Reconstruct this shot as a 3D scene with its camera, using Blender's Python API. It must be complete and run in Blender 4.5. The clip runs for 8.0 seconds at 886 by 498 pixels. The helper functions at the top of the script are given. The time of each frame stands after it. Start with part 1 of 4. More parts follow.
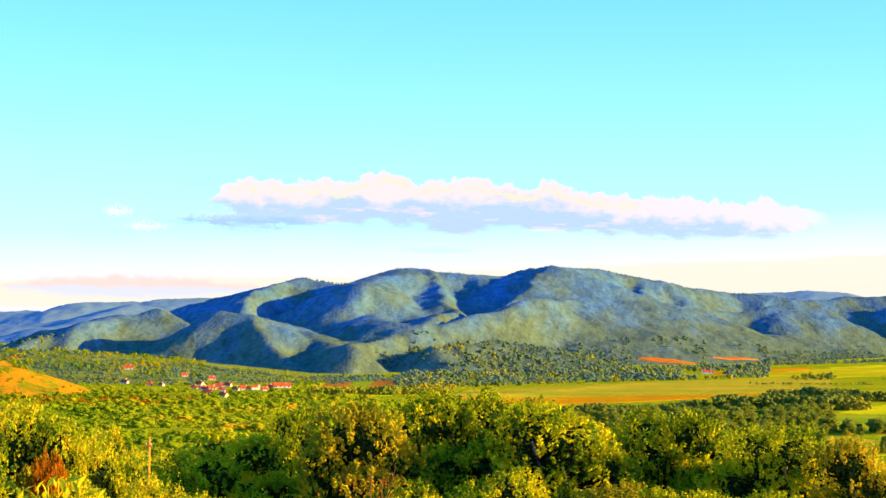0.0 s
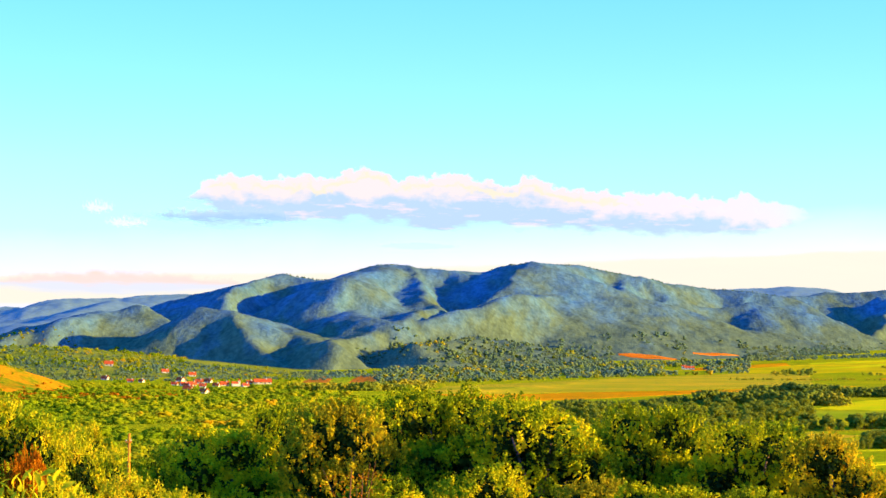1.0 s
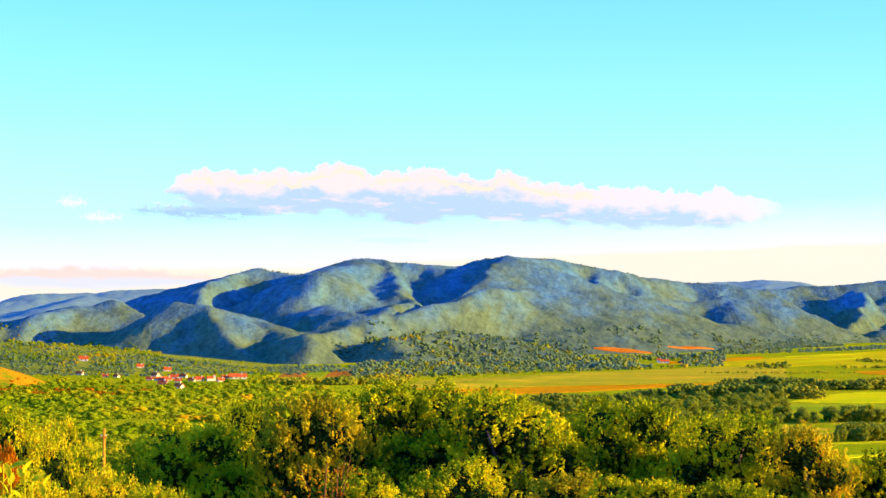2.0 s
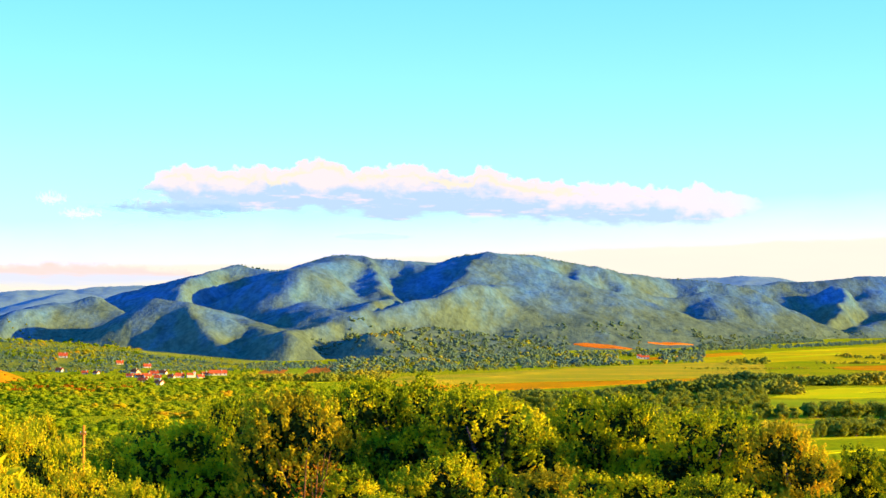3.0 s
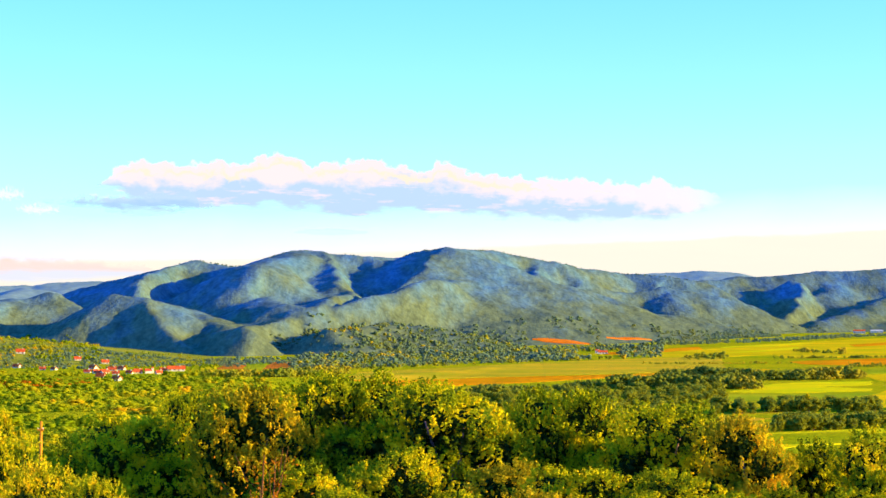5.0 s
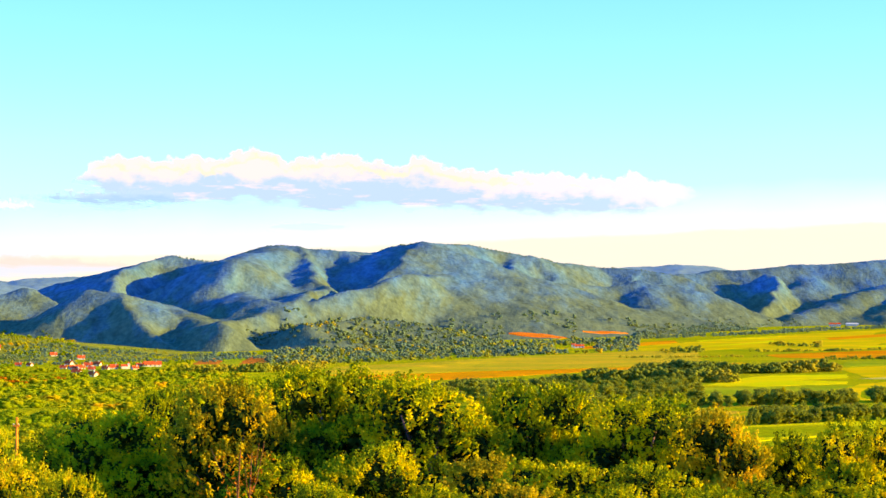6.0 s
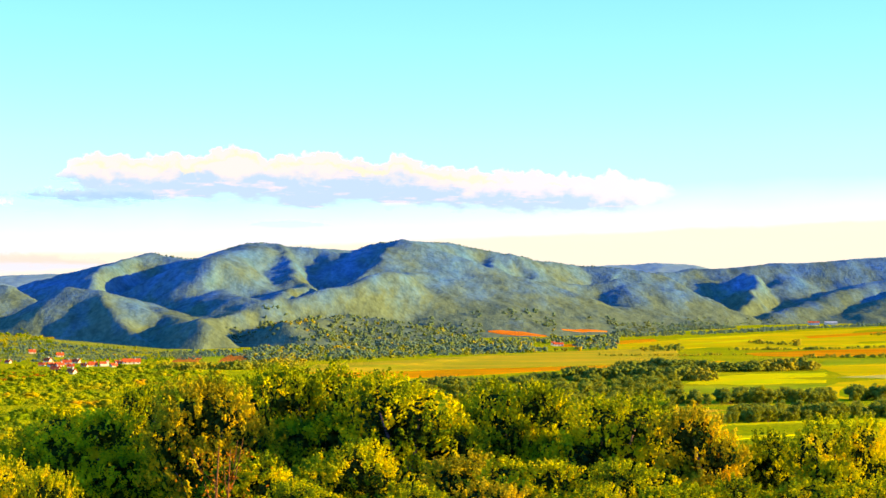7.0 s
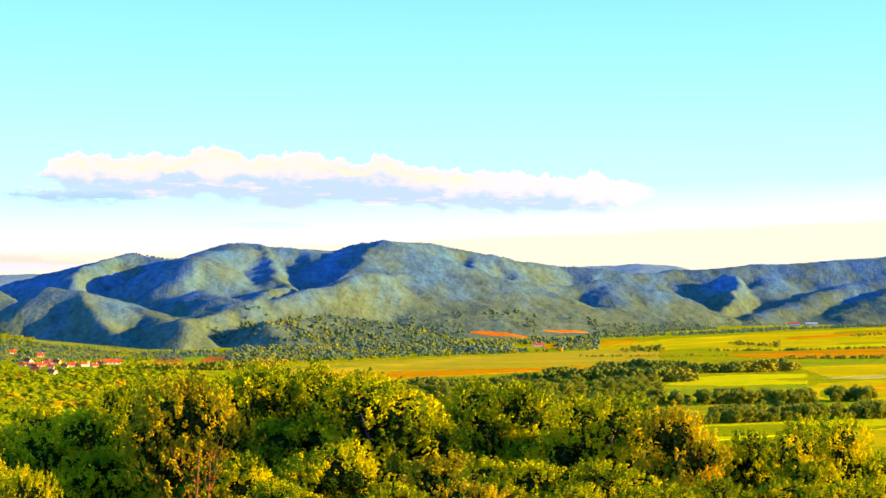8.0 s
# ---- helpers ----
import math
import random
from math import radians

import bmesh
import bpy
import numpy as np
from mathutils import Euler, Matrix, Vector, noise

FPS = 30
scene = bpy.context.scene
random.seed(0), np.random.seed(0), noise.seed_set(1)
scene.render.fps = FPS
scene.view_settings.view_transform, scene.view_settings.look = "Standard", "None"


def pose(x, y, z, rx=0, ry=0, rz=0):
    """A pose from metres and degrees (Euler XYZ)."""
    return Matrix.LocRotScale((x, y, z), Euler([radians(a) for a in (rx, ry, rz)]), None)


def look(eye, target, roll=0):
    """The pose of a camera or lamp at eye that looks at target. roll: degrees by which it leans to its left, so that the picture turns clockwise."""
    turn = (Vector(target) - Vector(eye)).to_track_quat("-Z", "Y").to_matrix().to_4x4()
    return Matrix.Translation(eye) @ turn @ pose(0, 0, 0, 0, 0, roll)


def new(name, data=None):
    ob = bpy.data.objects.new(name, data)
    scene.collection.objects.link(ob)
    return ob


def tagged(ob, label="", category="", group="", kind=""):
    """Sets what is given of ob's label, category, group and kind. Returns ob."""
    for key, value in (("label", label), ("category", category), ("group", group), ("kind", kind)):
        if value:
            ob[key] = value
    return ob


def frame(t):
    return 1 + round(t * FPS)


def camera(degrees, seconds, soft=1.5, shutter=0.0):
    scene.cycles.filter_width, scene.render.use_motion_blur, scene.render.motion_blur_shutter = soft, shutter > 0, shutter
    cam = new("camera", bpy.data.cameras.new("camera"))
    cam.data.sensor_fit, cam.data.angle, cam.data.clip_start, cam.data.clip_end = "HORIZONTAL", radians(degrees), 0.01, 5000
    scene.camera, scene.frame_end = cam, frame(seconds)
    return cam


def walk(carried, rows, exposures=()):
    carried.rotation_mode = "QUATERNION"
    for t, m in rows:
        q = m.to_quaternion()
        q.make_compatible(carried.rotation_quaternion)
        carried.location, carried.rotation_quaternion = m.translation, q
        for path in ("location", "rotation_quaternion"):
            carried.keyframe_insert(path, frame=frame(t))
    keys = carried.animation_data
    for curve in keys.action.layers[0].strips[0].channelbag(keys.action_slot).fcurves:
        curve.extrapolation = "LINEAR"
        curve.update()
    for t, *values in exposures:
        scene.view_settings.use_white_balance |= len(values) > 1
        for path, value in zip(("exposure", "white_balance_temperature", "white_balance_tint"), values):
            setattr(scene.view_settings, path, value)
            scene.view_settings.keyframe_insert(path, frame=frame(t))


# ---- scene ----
cam = camera(24.0, 8.0)
EYE = 65.0
# seconds, turn, pitch, lean in degrees; the lookout drifts a hand's width while it pans
ROWS = [
    (0.0, 2.044, 1.719, -0.293),
    (0.5, 1.782, 1.667, -0.267),
    (1.0, 1.510, 1.614, -0.259),
    (1.5, 1.157, 1.535, -0.174),
    (3.0, 0.285, 1.354, -0.050),
    (3.5, 0.000, 1.336, 0.000),
    (4.0, -0.331, 1.314, 0.000),
    (4.5, -0.563, 1.289, -0.014),
    (6.0, -1.496, 1.072, 0.203),
    (6.5, -1.765, 1.038, 0.227),
    (7.0, -2.057, 1.013, 0.094),
    (7.5, -2.312, 1.013, 0.082),
    (8.0, -2.570, 1.030, 0.020),
]
EXPOSURES = [(0.0, 1.38, 6500, 10), (4.7, 1.38, 6500, 10), (6.0, 1.46, 7000, 10), (8.0, 1.46, 7100, 10)]
walk(cam, [(t, pose(0.012 * (t - 3.5), 0, EYE - 0.008 * (t - 3.5), 90 + pitch, lean, turn)) for t, turn, pitch, lean in ROWS], EXPOSURES)

# ---- light ----
SUN_BEARING, SUN_RISE = 97.0, 12.6
sun_way = Vector((math.sin(radians(SUN_BEARING)) * math.cos(radians(SUN_RISE)), math.cos(radians(SUN_BEARING)) * math.cos(radians(SUN_RISE)), math.sin(radians(SUN_RISE))))
world = bpy.data.worlds.new("evening_sky")
scene.world = world
world.use_nodes = True
wn, wl = world.node_tree.nodes, world.node_tree.links
wn.clear()
sky = wn.new("ShaderNodeTexSky")
sky.sky_type, sky.sun_disc = "NISHITA", False
sky.sun_elevation, sky.sun_rotation = radians(SUN_RISE), radians(SUN_BEARING)
sky.altitude, sky.air_density, sky.dust_density, sky.ozone_density = 300.0, 1.0, 0.25, 3.0
tone = wn.new("ShaderNodeHueSaturation")
tone.inputs["Hue"].default_value, tone.inputs["Saturation"].default_value, tone.inputs["Value"].default_value = 0.5, 1.36, 1.0
back = wn.new("ShaderNodeBackground")
back.inputs["Strength"].default_value = 0.102
wout = wn.new("ShaderNodeOutputWorld")
wl.new(sky.outputs[0], tone.inputs["Color"])
air = wn.new("ShaderNodeMix")
air.data_type, air.blend_type = "RGBA", "MULTIPLY"
air.inputs[0].default_value, air.inputs[7].default_value = 1.0, (1.08, 1.66, 7.6, 1.0)
even = wn.new("ShaderNodeGamma")
even.inputs["Gamma"].default_value = 0.72
wl.new(tone.outputs[0], even.inputs["Color"])
wl.new(even.outputs[0], air.inputs[6])
wl.new(air.outputs[2], back.inputs["Color"])
wl.new(back.outputs[0], wout.inputs["Surface"])
sun = new("sun", bpy.data.lights.new("sun", "SUN"))
sun.data.energy, sun.data.angle, sun.data.color = 5.0, radians(0.5), (1.0, 0.72, 0.11)
sun.matrix_world = look(tuple(sun_way * 900), (0, 0, 0))

# ---- materials ----


def material(name, rough=0.9, shine=0.0):
    m = bpy.data.materials.new(name)
    m.use_nodes = True
    n, l = m.node_tree.nodes, m.node_tree.links
    b = n["Principled BSDF"]
    b.inputs["Roughness"].default_value = rough
    b.inputs["Specular IOR Level"].default_value = shine
    return m, n, l, b


def noise_at(n, l, scale, detail=4.0, rough=0.6, stretch=None, source="Object"):
    co = n.new("ShaderNodeTexCoord")
    tex = n.new("ShaderNodeTexNoise")
    tex.inputs["Scale"].default_value, tex.inputs["Detail"].default_value, tex.inputs["Roughness"].default_value = scale, detail, rough
    if stretch:
        mp = n.new("ShaderNodeMapping")
        mp.inputs["Scale"].default_value = stretch
        l.new(co.outputs[source], mp.inputs["Vector"])
        l.new(mp.outputs[0], tex.inputs["Vector"])
    else:
        l.new(co.outputs[source], tex.inputs["Vector"])
    return tex.outputs["Fac"]


def ramp(n, l, fac, stops):
    r = n.new("ShaderNodeValToRGB")
    while len(r.color_ramp.elements) < len(stops):
        r.color_ramp.elements.new(0.5)
    for e, (p, c) in zip(r.color_ramp.elements, stops):
        e.position, e.color = p, (*c, 1.0)
    l.new(fac, r.inputs["Fac"])
    return r.outputs["Color"]


def mixed(n, l, fac, a, b, how="MIX"):
    m = n.new("ShaderNodeMix")
    m.data_type, m.blend_type = "RGBA", how
    for sock, v in ((m.inputs[0], fac), (m.inputs[6], a), (m.inputs[7], b)):
        if isinstance(v, bpy.types.NodeSocket):
            l.new(v, sock)
        else:
            sock.default_value = v if isinstance(v, float) else (*v, 1.0)
    return m.outputs[2]


def bumped(n, l, b, fac, strength, distance):
    u = n.new("ShaderNodeBump")
    u.inputs["Strength"].default_value, u.inputs["Distance"].default_value = strength, distance
    l.new(fac, u.inputs["Height"])
    l.new(u.outputs[0], b.inputs["Normal"])


def two_scale(name, big, dark, light, fine, spread=0.35, rough=0.9, bump=0.0, bump_size=0.1, stretch=None, shine=0.0):
    """A matt surface: two colours mixed by a broad noise, shaded by a fine one."""
    m, n, l, b = material(name, rough, shine)
    broad = ramp(n, l, noise_at(n, l, big, 3.0, 0.55, stretch), [(0.32, dark), (0.68, light)])
    grain = ramp(n, l, noise_at(n, l, fine, 5.0, 0.7, stretch), [(0.25, (1 - spread,) * 3), (0.75, (1 + spread,) * 3)])
    l.new(mixed(n, l, 1.0, broad, grain, "MULTIPLY"), b.inputs["Base Color"])
    if bump:
        bumped(n, l, b, noise_at(n, l, fine, 5.0, 0.7), bump, bump_size)
    return m


def leaves(name, stops, patch, through_light=0.30, rough=0.55):
    """Foliage: each leaf takes its own tone, and clumps of the crown drift between tones; some light comes through."""
    m, n, l, b = material(name, 0.8, 0.0)
    geo = n.new("ShaderNodeNewGeometry")
    oi = n.new("ShaderNodeObjectInfo")
    wide = n.new("ShaderNodeMapRange")
    wide.inputs["From Min"].default_value, wide.inputs["From Max"].default_value = 0.32, 0.68
    l.new(noise_at(n, l, patch, 2.0, 0.5), wide.inputs["Value"])
    drift = wide.outputs[0]
    add = n.new("ShaderNodeMath")
    add.operation = "MULTIPLY_ADD"
    add.inputs[1].default_value = 0.14
    l.new(geo.outputs["Random Per Island"], add.inputs[0])
    l.new(drift, add.inputs[2])
    add2 = n.new("ShaderNodeMath")
    add2.operation = "MULTIPLY_ADD"
    add2.inputs[1].default_value = 0.25
    l.new(oi.outputs["Random"], add2.inputs[0])
    l.new(add.outputs[0], add2.inputs[2])
    sub = n.new("ShaderNodeMath")
    sub.operation = "SUBTRACT"
    sub.inputs[1].default_value = 0.235
    l.new(add2.outputs[0], sub.inputs[0])
    col = ramp(n, l, sub.outputs[0], stops)
    l.new(col, b.inputs["Base Color"])
    tr = n.new("ShaderNodeBsdfTranslucent")
    l.new(col, tr.inputs["Color"])
    mx = n.new("ShaderNodeMixShader")
    mx.inputs[0].default_value = through_light
    l.new(b.outputs[0], mx.inputs[1])
    l.new(tr.outputs[0], mx.inputs[2])
    l.new(mx.outputs[0], n["Material Output"].inputs["Surface"])
    return m


M_SCRUB_GROUND = two_scale("grassy_hillside", 0.012, (0.26, 0.31, 0.0018), (0.47, 0.37, 0.0027), 0.35, 0.4, bump=1.0, bump_size=1.2)


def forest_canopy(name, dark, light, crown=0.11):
    """Woodland seen from afar: crowns a few metres wide, light tops and shade between painted into the colour, over
    broad stands of two tones.
    """
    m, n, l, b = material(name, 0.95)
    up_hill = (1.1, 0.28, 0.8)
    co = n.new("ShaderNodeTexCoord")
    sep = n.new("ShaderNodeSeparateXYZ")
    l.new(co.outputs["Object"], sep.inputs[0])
    # broadleaved stands and clearings lower down; tops bluer, air haze put into the colour
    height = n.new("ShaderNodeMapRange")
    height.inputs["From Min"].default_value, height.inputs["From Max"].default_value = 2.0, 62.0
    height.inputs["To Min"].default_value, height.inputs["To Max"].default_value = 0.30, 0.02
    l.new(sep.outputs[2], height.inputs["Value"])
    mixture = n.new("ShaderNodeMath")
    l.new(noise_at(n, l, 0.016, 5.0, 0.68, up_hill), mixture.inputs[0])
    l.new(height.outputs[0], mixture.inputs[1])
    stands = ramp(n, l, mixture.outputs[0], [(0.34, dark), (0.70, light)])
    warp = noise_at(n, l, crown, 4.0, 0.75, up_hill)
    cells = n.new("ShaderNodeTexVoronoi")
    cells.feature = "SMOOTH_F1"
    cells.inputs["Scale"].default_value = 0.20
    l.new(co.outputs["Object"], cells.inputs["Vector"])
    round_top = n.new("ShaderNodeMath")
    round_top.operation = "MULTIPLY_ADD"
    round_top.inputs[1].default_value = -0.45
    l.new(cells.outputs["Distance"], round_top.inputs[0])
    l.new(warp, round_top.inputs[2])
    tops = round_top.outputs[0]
    # crown tops painted lighter and the hollows between darker, like light and shade
    gap_shade = ramp(n, l, tops, [(0.08, (0.72,) * 3), (0.44, (1.18,) * 3)])
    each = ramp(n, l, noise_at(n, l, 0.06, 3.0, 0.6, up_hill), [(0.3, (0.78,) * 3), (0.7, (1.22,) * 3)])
    l.new(mixed(n, l, 1.0, mixed(n, l, 1.0, stands, gap_shade, "MULTIPLY"), each, "MULTIPLY"), b.inputs["Base Color"])
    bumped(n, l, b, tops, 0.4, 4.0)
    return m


# the dark tone's blue stands in for distant haze over the slopes
M_WOODED_HAZE = forest_canopy("wooded_slope_haze_tint", (0.074, 0.168, 0.126), (0.104, 0.138, 0.038))
# paler than the nearer slopes: distance haze is painted into the base colour
M_FAR_WOOD_HAZE = two_scale("far_wooded_ridge_haze_tint", 0.006, (0.16, 0.25, 0.125), (0.19, 0.28, 0.14), 0.05, 0.2, bump=0.3, bump_size=4.0)
M_RISE = two_scale("green_meadow_slope", 0.02, (0.16, 0.20, 0.010), (0.30, 0.28, 0.012), 0.25, 0.4, bump=1.0, bump_size=1.5)
M_BARE = two_scale("ochre_bare_slope", 0.05, (0.12, 0.20, 0.003), (0.88, 0.25, 0.003), 0.4, 0.3, bump=0.8, bump_size=0.8)
M_BARK = two_scale("grey_brown_bark", 3.0, (0.10, 0.06, 0.03), (0.22, 0.13, 0.06), 22.0, 0.4, bump=0.8, bump_size=0.03)
M_DEADWOOD = two_scale("red_brown_deadwood", 3.0, (0.13, 0.05, 0.01), (0.24, 0.10, 0.0175), 25.0, 0.3, bump=0.6, bump_size=0.02)
M_POLE = two_scale("weathered_pole_timber", 1.2, (0.72, 0.21, 0.010), (0.84, 0.29, 0.016), 14.0, 0.25, bump=0.4, bump_size=0.02)
M_OAK = leaves("oak_leaves", [(0.0, (0.08, 0.12, 0.0029)), (0.3, (0.26, 0.30, 0.0029)), (0.6, (0.62, 0.54, 0.0036)), (1.0, (0.90, 0.64, 0.005))], 1.1, 0.28)
M_OAK_GOLD = leaves("golden_oak_leaves", [(0.0, (0.20, 0.18, 0.0036)), (0.5, (0.56, 0.40, 0.005)), (1.0, (0.90, 0.56, 0.0072))], 1.1, 0.28)
# near-black inner leaves: the shade inside the crowns is painted into this colour
M_INNER_SHADE_LEAF = leaves("inner_shade_leaves", [(0.0, (0.010, 0.020, 0.0022)), (0.6, (0.022, 0.040, 0.0029)), (1.0, (0.055, 0.07, 0.0036))], 1.1, 0.08)
M_BUSH = leaves("bright_bush_leaves", [(0.0, (0.16, 0.23, 0.0029)), (0.4, (0.52, 0.47, 0.0043)), (1.0, (0.90, 0.58, 0.0072))], 2.2, 0.34)
M_RUST = leaves("rusty_dead_leaves", [(0.1, (0.40, 0.11, 0.0024)), (1.0, (0.70, 0.25, 0.0036))], 2.0, 0.45)
M_SCRUB = leaves("scrub_leaves", [(0.05, (0.20, 0.28, 0.003)), (0.5, (0.31, 0.35, 0.004)), (0.9, (0.45, 0.38, 0.005)), (1.0, (0.60, 0.34, 0.006))], 0.02, 0.45)
M_VALLEY_TREE = leaves("valley_tree_leaves", [(0.0, (0.19, 0.25, 0.015)), (0.5, (0.36, 0.35, 0.013)), (1.0, (0.60, 0.44, 0.011))], 0.02, 0.5)
M_WOOD_TREE = leaves("dark_wood_leaves", [(0.0, (0.13, 0.19, 0.015)), (0.5, (0.24, 0.26, 0.013)), (1.0, (0.42, 0.34, 0.012))], 0.02, 0.45)
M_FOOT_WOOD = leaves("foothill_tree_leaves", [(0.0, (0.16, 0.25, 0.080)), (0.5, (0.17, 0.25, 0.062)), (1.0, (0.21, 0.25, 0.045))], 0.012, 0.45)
M_WALL = two_scale("cream_render", 0.5, (0.60, 0.54, 0.20), (0.72, 0.65, 0.25), 6.0, 0.08)
M_ROOF = two_scale("red_roof_tiles", 0.4, (0.55, 0.07, 0.0108), (0.70, 0.13, 0.015), 5.0, 0.25, bump=0.5, bump_size=0.05)
M_GLASS = two_scale("dark_window_glass", 0.5, (0.02, 0.025, 0.03), (0.03, 0.035, 0.04), 4.0, 0.1, rough=0.15, shine=0.5)
M_WOOD = two_scale("brown_painted_wood", 0.5, (0.16, 0.08, 0.04), (0.22, 0.12, 0.06), 6.0, 0.2)


def crop(name, dark, light):
    """A crop: long drifts between two tones along the rows, with a finer streak and worn or damp patches."""
    m, n, l, b = material(name, 0.95)
    broad = ramp(n, l, noise_at(n, l, 0.012, 5.0, 0.62, (0.16, 1.0, 1.0)), [(0.36, dark), (0.64, light)])
    streak = ramp(n, l, noise_at(n, l, 0.16, 4.0, 0.7, (0.05, 1.0, 1.0)), [(0.3, (0.82,) * 3), (0.7, (1.15,) * 3)])
    patch = ramp(n, l, noise_at(n, l, 0.02, 4.0, 0.6), [(0.33, (0.80, 0.95, 0.9)), (0.62, (1.06, 1.0, 1.0))])
    l.new(mixed(n, l, 1.0, mixed(n, l, 1.0, broad, streak, "MULTIPLY"), patch, "MULTIPLY"), b.inputs["Base Color"])
    bumped(n, l, b, noise_at(n, l, 0.5, 5.0, 0.7, (0.06, 1.0, 1.0)), 1.0, 1.2)
    return m


M_CROP = {
    "yellow_green": crop("yellow_green_crop", (0.45, 0.37, 0.006), (0.70, 0.42, 0.008)),
    "gold": crop("golden_stubble", (0.56, 0.42, 0.0021), (0.86, 0.54, 0.0035)),
    "orange": crop("orange_stubble", (0.76, 0.22, 0.0017), (0.84, 0.36, 0.0028)),
    "red": crop("ploughed_red_earth", (0.52, 0.13, 0.0052), (0.64, 0.19, 0.0105)),
    "green": crop("green_crop", (0.26, 0.32, 0.0042), (0.42, 0.40, 0.0052)),
    "lime": crop("bright_lime_crop", (0.68, 0.58, 0.0021), (0.84, 0.66, 0.0035)),
    "straw": crop("pale_straw", (0.58, 0.46, 0.035), (0.66, 0.54, 0.049)),
}

# ---- mesh tools ----


def mesh_of(name, verts, faces, mat, smooth=False):
    me = bpy.data.meshes.new(name)
    verts = np.asarray(verts, dtype=np.float32)
    if isinstance(faces, np.ndarray):
        k = faces.shape[1]
        me.vertices.add(len(verts))
        me.vertices.foreach_set("co", verts.ravel())
        me.loops.add(faces.size)
        me.loops.foreach_set("vertex_index", faces.astype(np.int32).ravel())
        me.polygons.add(len(faces))
        me.polygons.foreach_set("loop_start", np.arange(0, faces.size, k, dtype=np.int32))
        me.update(calc_edges=True)
    else:
        me.from_pydata([tuple(v) for v in verts], [], faces)
    if smooth:
        me.polygons.foreach_set("use_smooth", np.ones(len(me.polygons), dtype=bool))
    me.materials.append(mat)
    me.validate()
    me.update()
    return me


def thing(name, place, label, category, group="", kind="", turn=0.0, size=1.0):
    ob = new(name)
    ob.matrix_world = Matrix.Translation(place) @ Matrix.Rotation(turn, 4, "Z") @ Matrix.Scale(size, 4)
    return tagged(ob, label, category, group, kind)


def part(name, me, parent, label="", at=None):
    ob = new(name, me)
    ob.parent = parent
    if at is not None:
        ob.matrix_local = at
    if label:
        tagged(ob, label)
    return ob


def rand_noise(x, y, scale, seed):
    """Smooth value noise, -1 to 1, over arrays."""
    x, y = np.asarray(x) / scale + seed * 17.3, np.asarray(y) / scale - seed * 9.1
    i, j = np.floor(x).astype(np.int64), np.floor(y).astype(np.int64)
    u, v = x - i, y - j
    u, v = u * u * (3 - 2 * u), v * v * (3 - 2 * v)

    def cell(a, b):
        h = (a * 374761393 + b * 668265263 + seed * 974711) & 0x7FFFFFFF
        h = ((h ^ (h >> 13)) * 1274126177) & 0x7FFFFFFF
        return ((h ^ (h >> 16)) & 0xFFFF) / 32767.5 - 1.0

    return (cell(i, j) * (1 - u) + cell(i + 1, j) * u) * (1 - v) + (cell(i, j + 1) * (1 - u) + cell(i + 1, j + 1) * u) * v


def fractal(x, y, scale, seed, octaves=4):
    return sum(rand_noise(x, y, scale / 2**k, seed + k) * 0.5**k for k in range(octaves))


def ease(a, b, v):
    t = np.clip((v - a) / (b - a), 0, 1)
    return t * t * (3 - 2 * t)


def grid_faces(rows, cols, wrap=False):
    r, c = np.meshgrid(np.arange(rows - 1), np.arange(cols if wrap else cols - 1), indexing="ij")
    r, c = r.ravel(), c.ravel()
    d = (c + 1) % cols
    return np.stack([r * cols + c, r * cols + d, (r + 1) * cols + d, (r + 1) * cols + c], 1)


def tube(points, radii, sides=7):
    """A tapered limb along points: vertices and faces."""
    pts = [Vector(p) for p in points]
    verts, faces = [], []
    for k, (p, r) in enumerate(zip(pts, radii)):
        way = (pts[min(k + 1, len(pts) - 1)] - pts[max(k - 1, 0)]).normalized()
        side = way.orthogonal().normalized()
        up = way.cross(side)
        for a in range(sides):
            t = 2 * math.pi * a / sides
            verts.append(p + (side * math.cos(t) + up * math.sin(t)) * r)
    for k in range(len(pts) - 1):
        for a in range(sides):
            b = (a + 1) % sides
            faces.append((k * sides + a, k * sides + b, (k + 1) * sides + b, (k + 1) * sides + a))
    faces.append(tuple(range(sides - 1, -1, -1)))
    faces.append(tuple(range(len(verts) - sides, len(verts))))
    return verts, faces


def leaf_sheet(centres, aims, length, width, rng, face=None):
    """Folded rhombic leaves at centres, pointing along aims and turned to face: vertices and triangles."""
    n = len(centres)
    aims = aims / (np.linalg.norm(aims, axis=1, keepdims=True) + 1e-9)
    other = rng.normal(size=(n, 3)) if face is None else face
    side = np.cross(aims, other)
    side /= np.linalg.norm(side, axis=1, keepdims=True) + 1e-9
    lift = np.cross(side, aims)
    ln = length * rng.uniform(0.7, 1.25, (n, 1))
    wd = width * rng.uniform(0.7, 1.25, (n, 1))
    base = centres - aims * ln * 0.5
    tip = centres + aims * ln * 0.5 - lift * ln * 0.12
    left = centres + side * wd * 0.5 + lift * wd * 0.22
    right = centres - side * wd * 0.5 + lift * wd * 0.22
    verts = np.stack([base, left, tip, right], 1).reshape(-1, 3)
    k = np.arange(n)[:, None] * 4
    tris = np.concatenate([k + np.array([[0, 1, 2]]), k + np.array([[0, 2, 3]])], 1).reshape(-1, 3)
    return verts, tris

# ---- the land ----


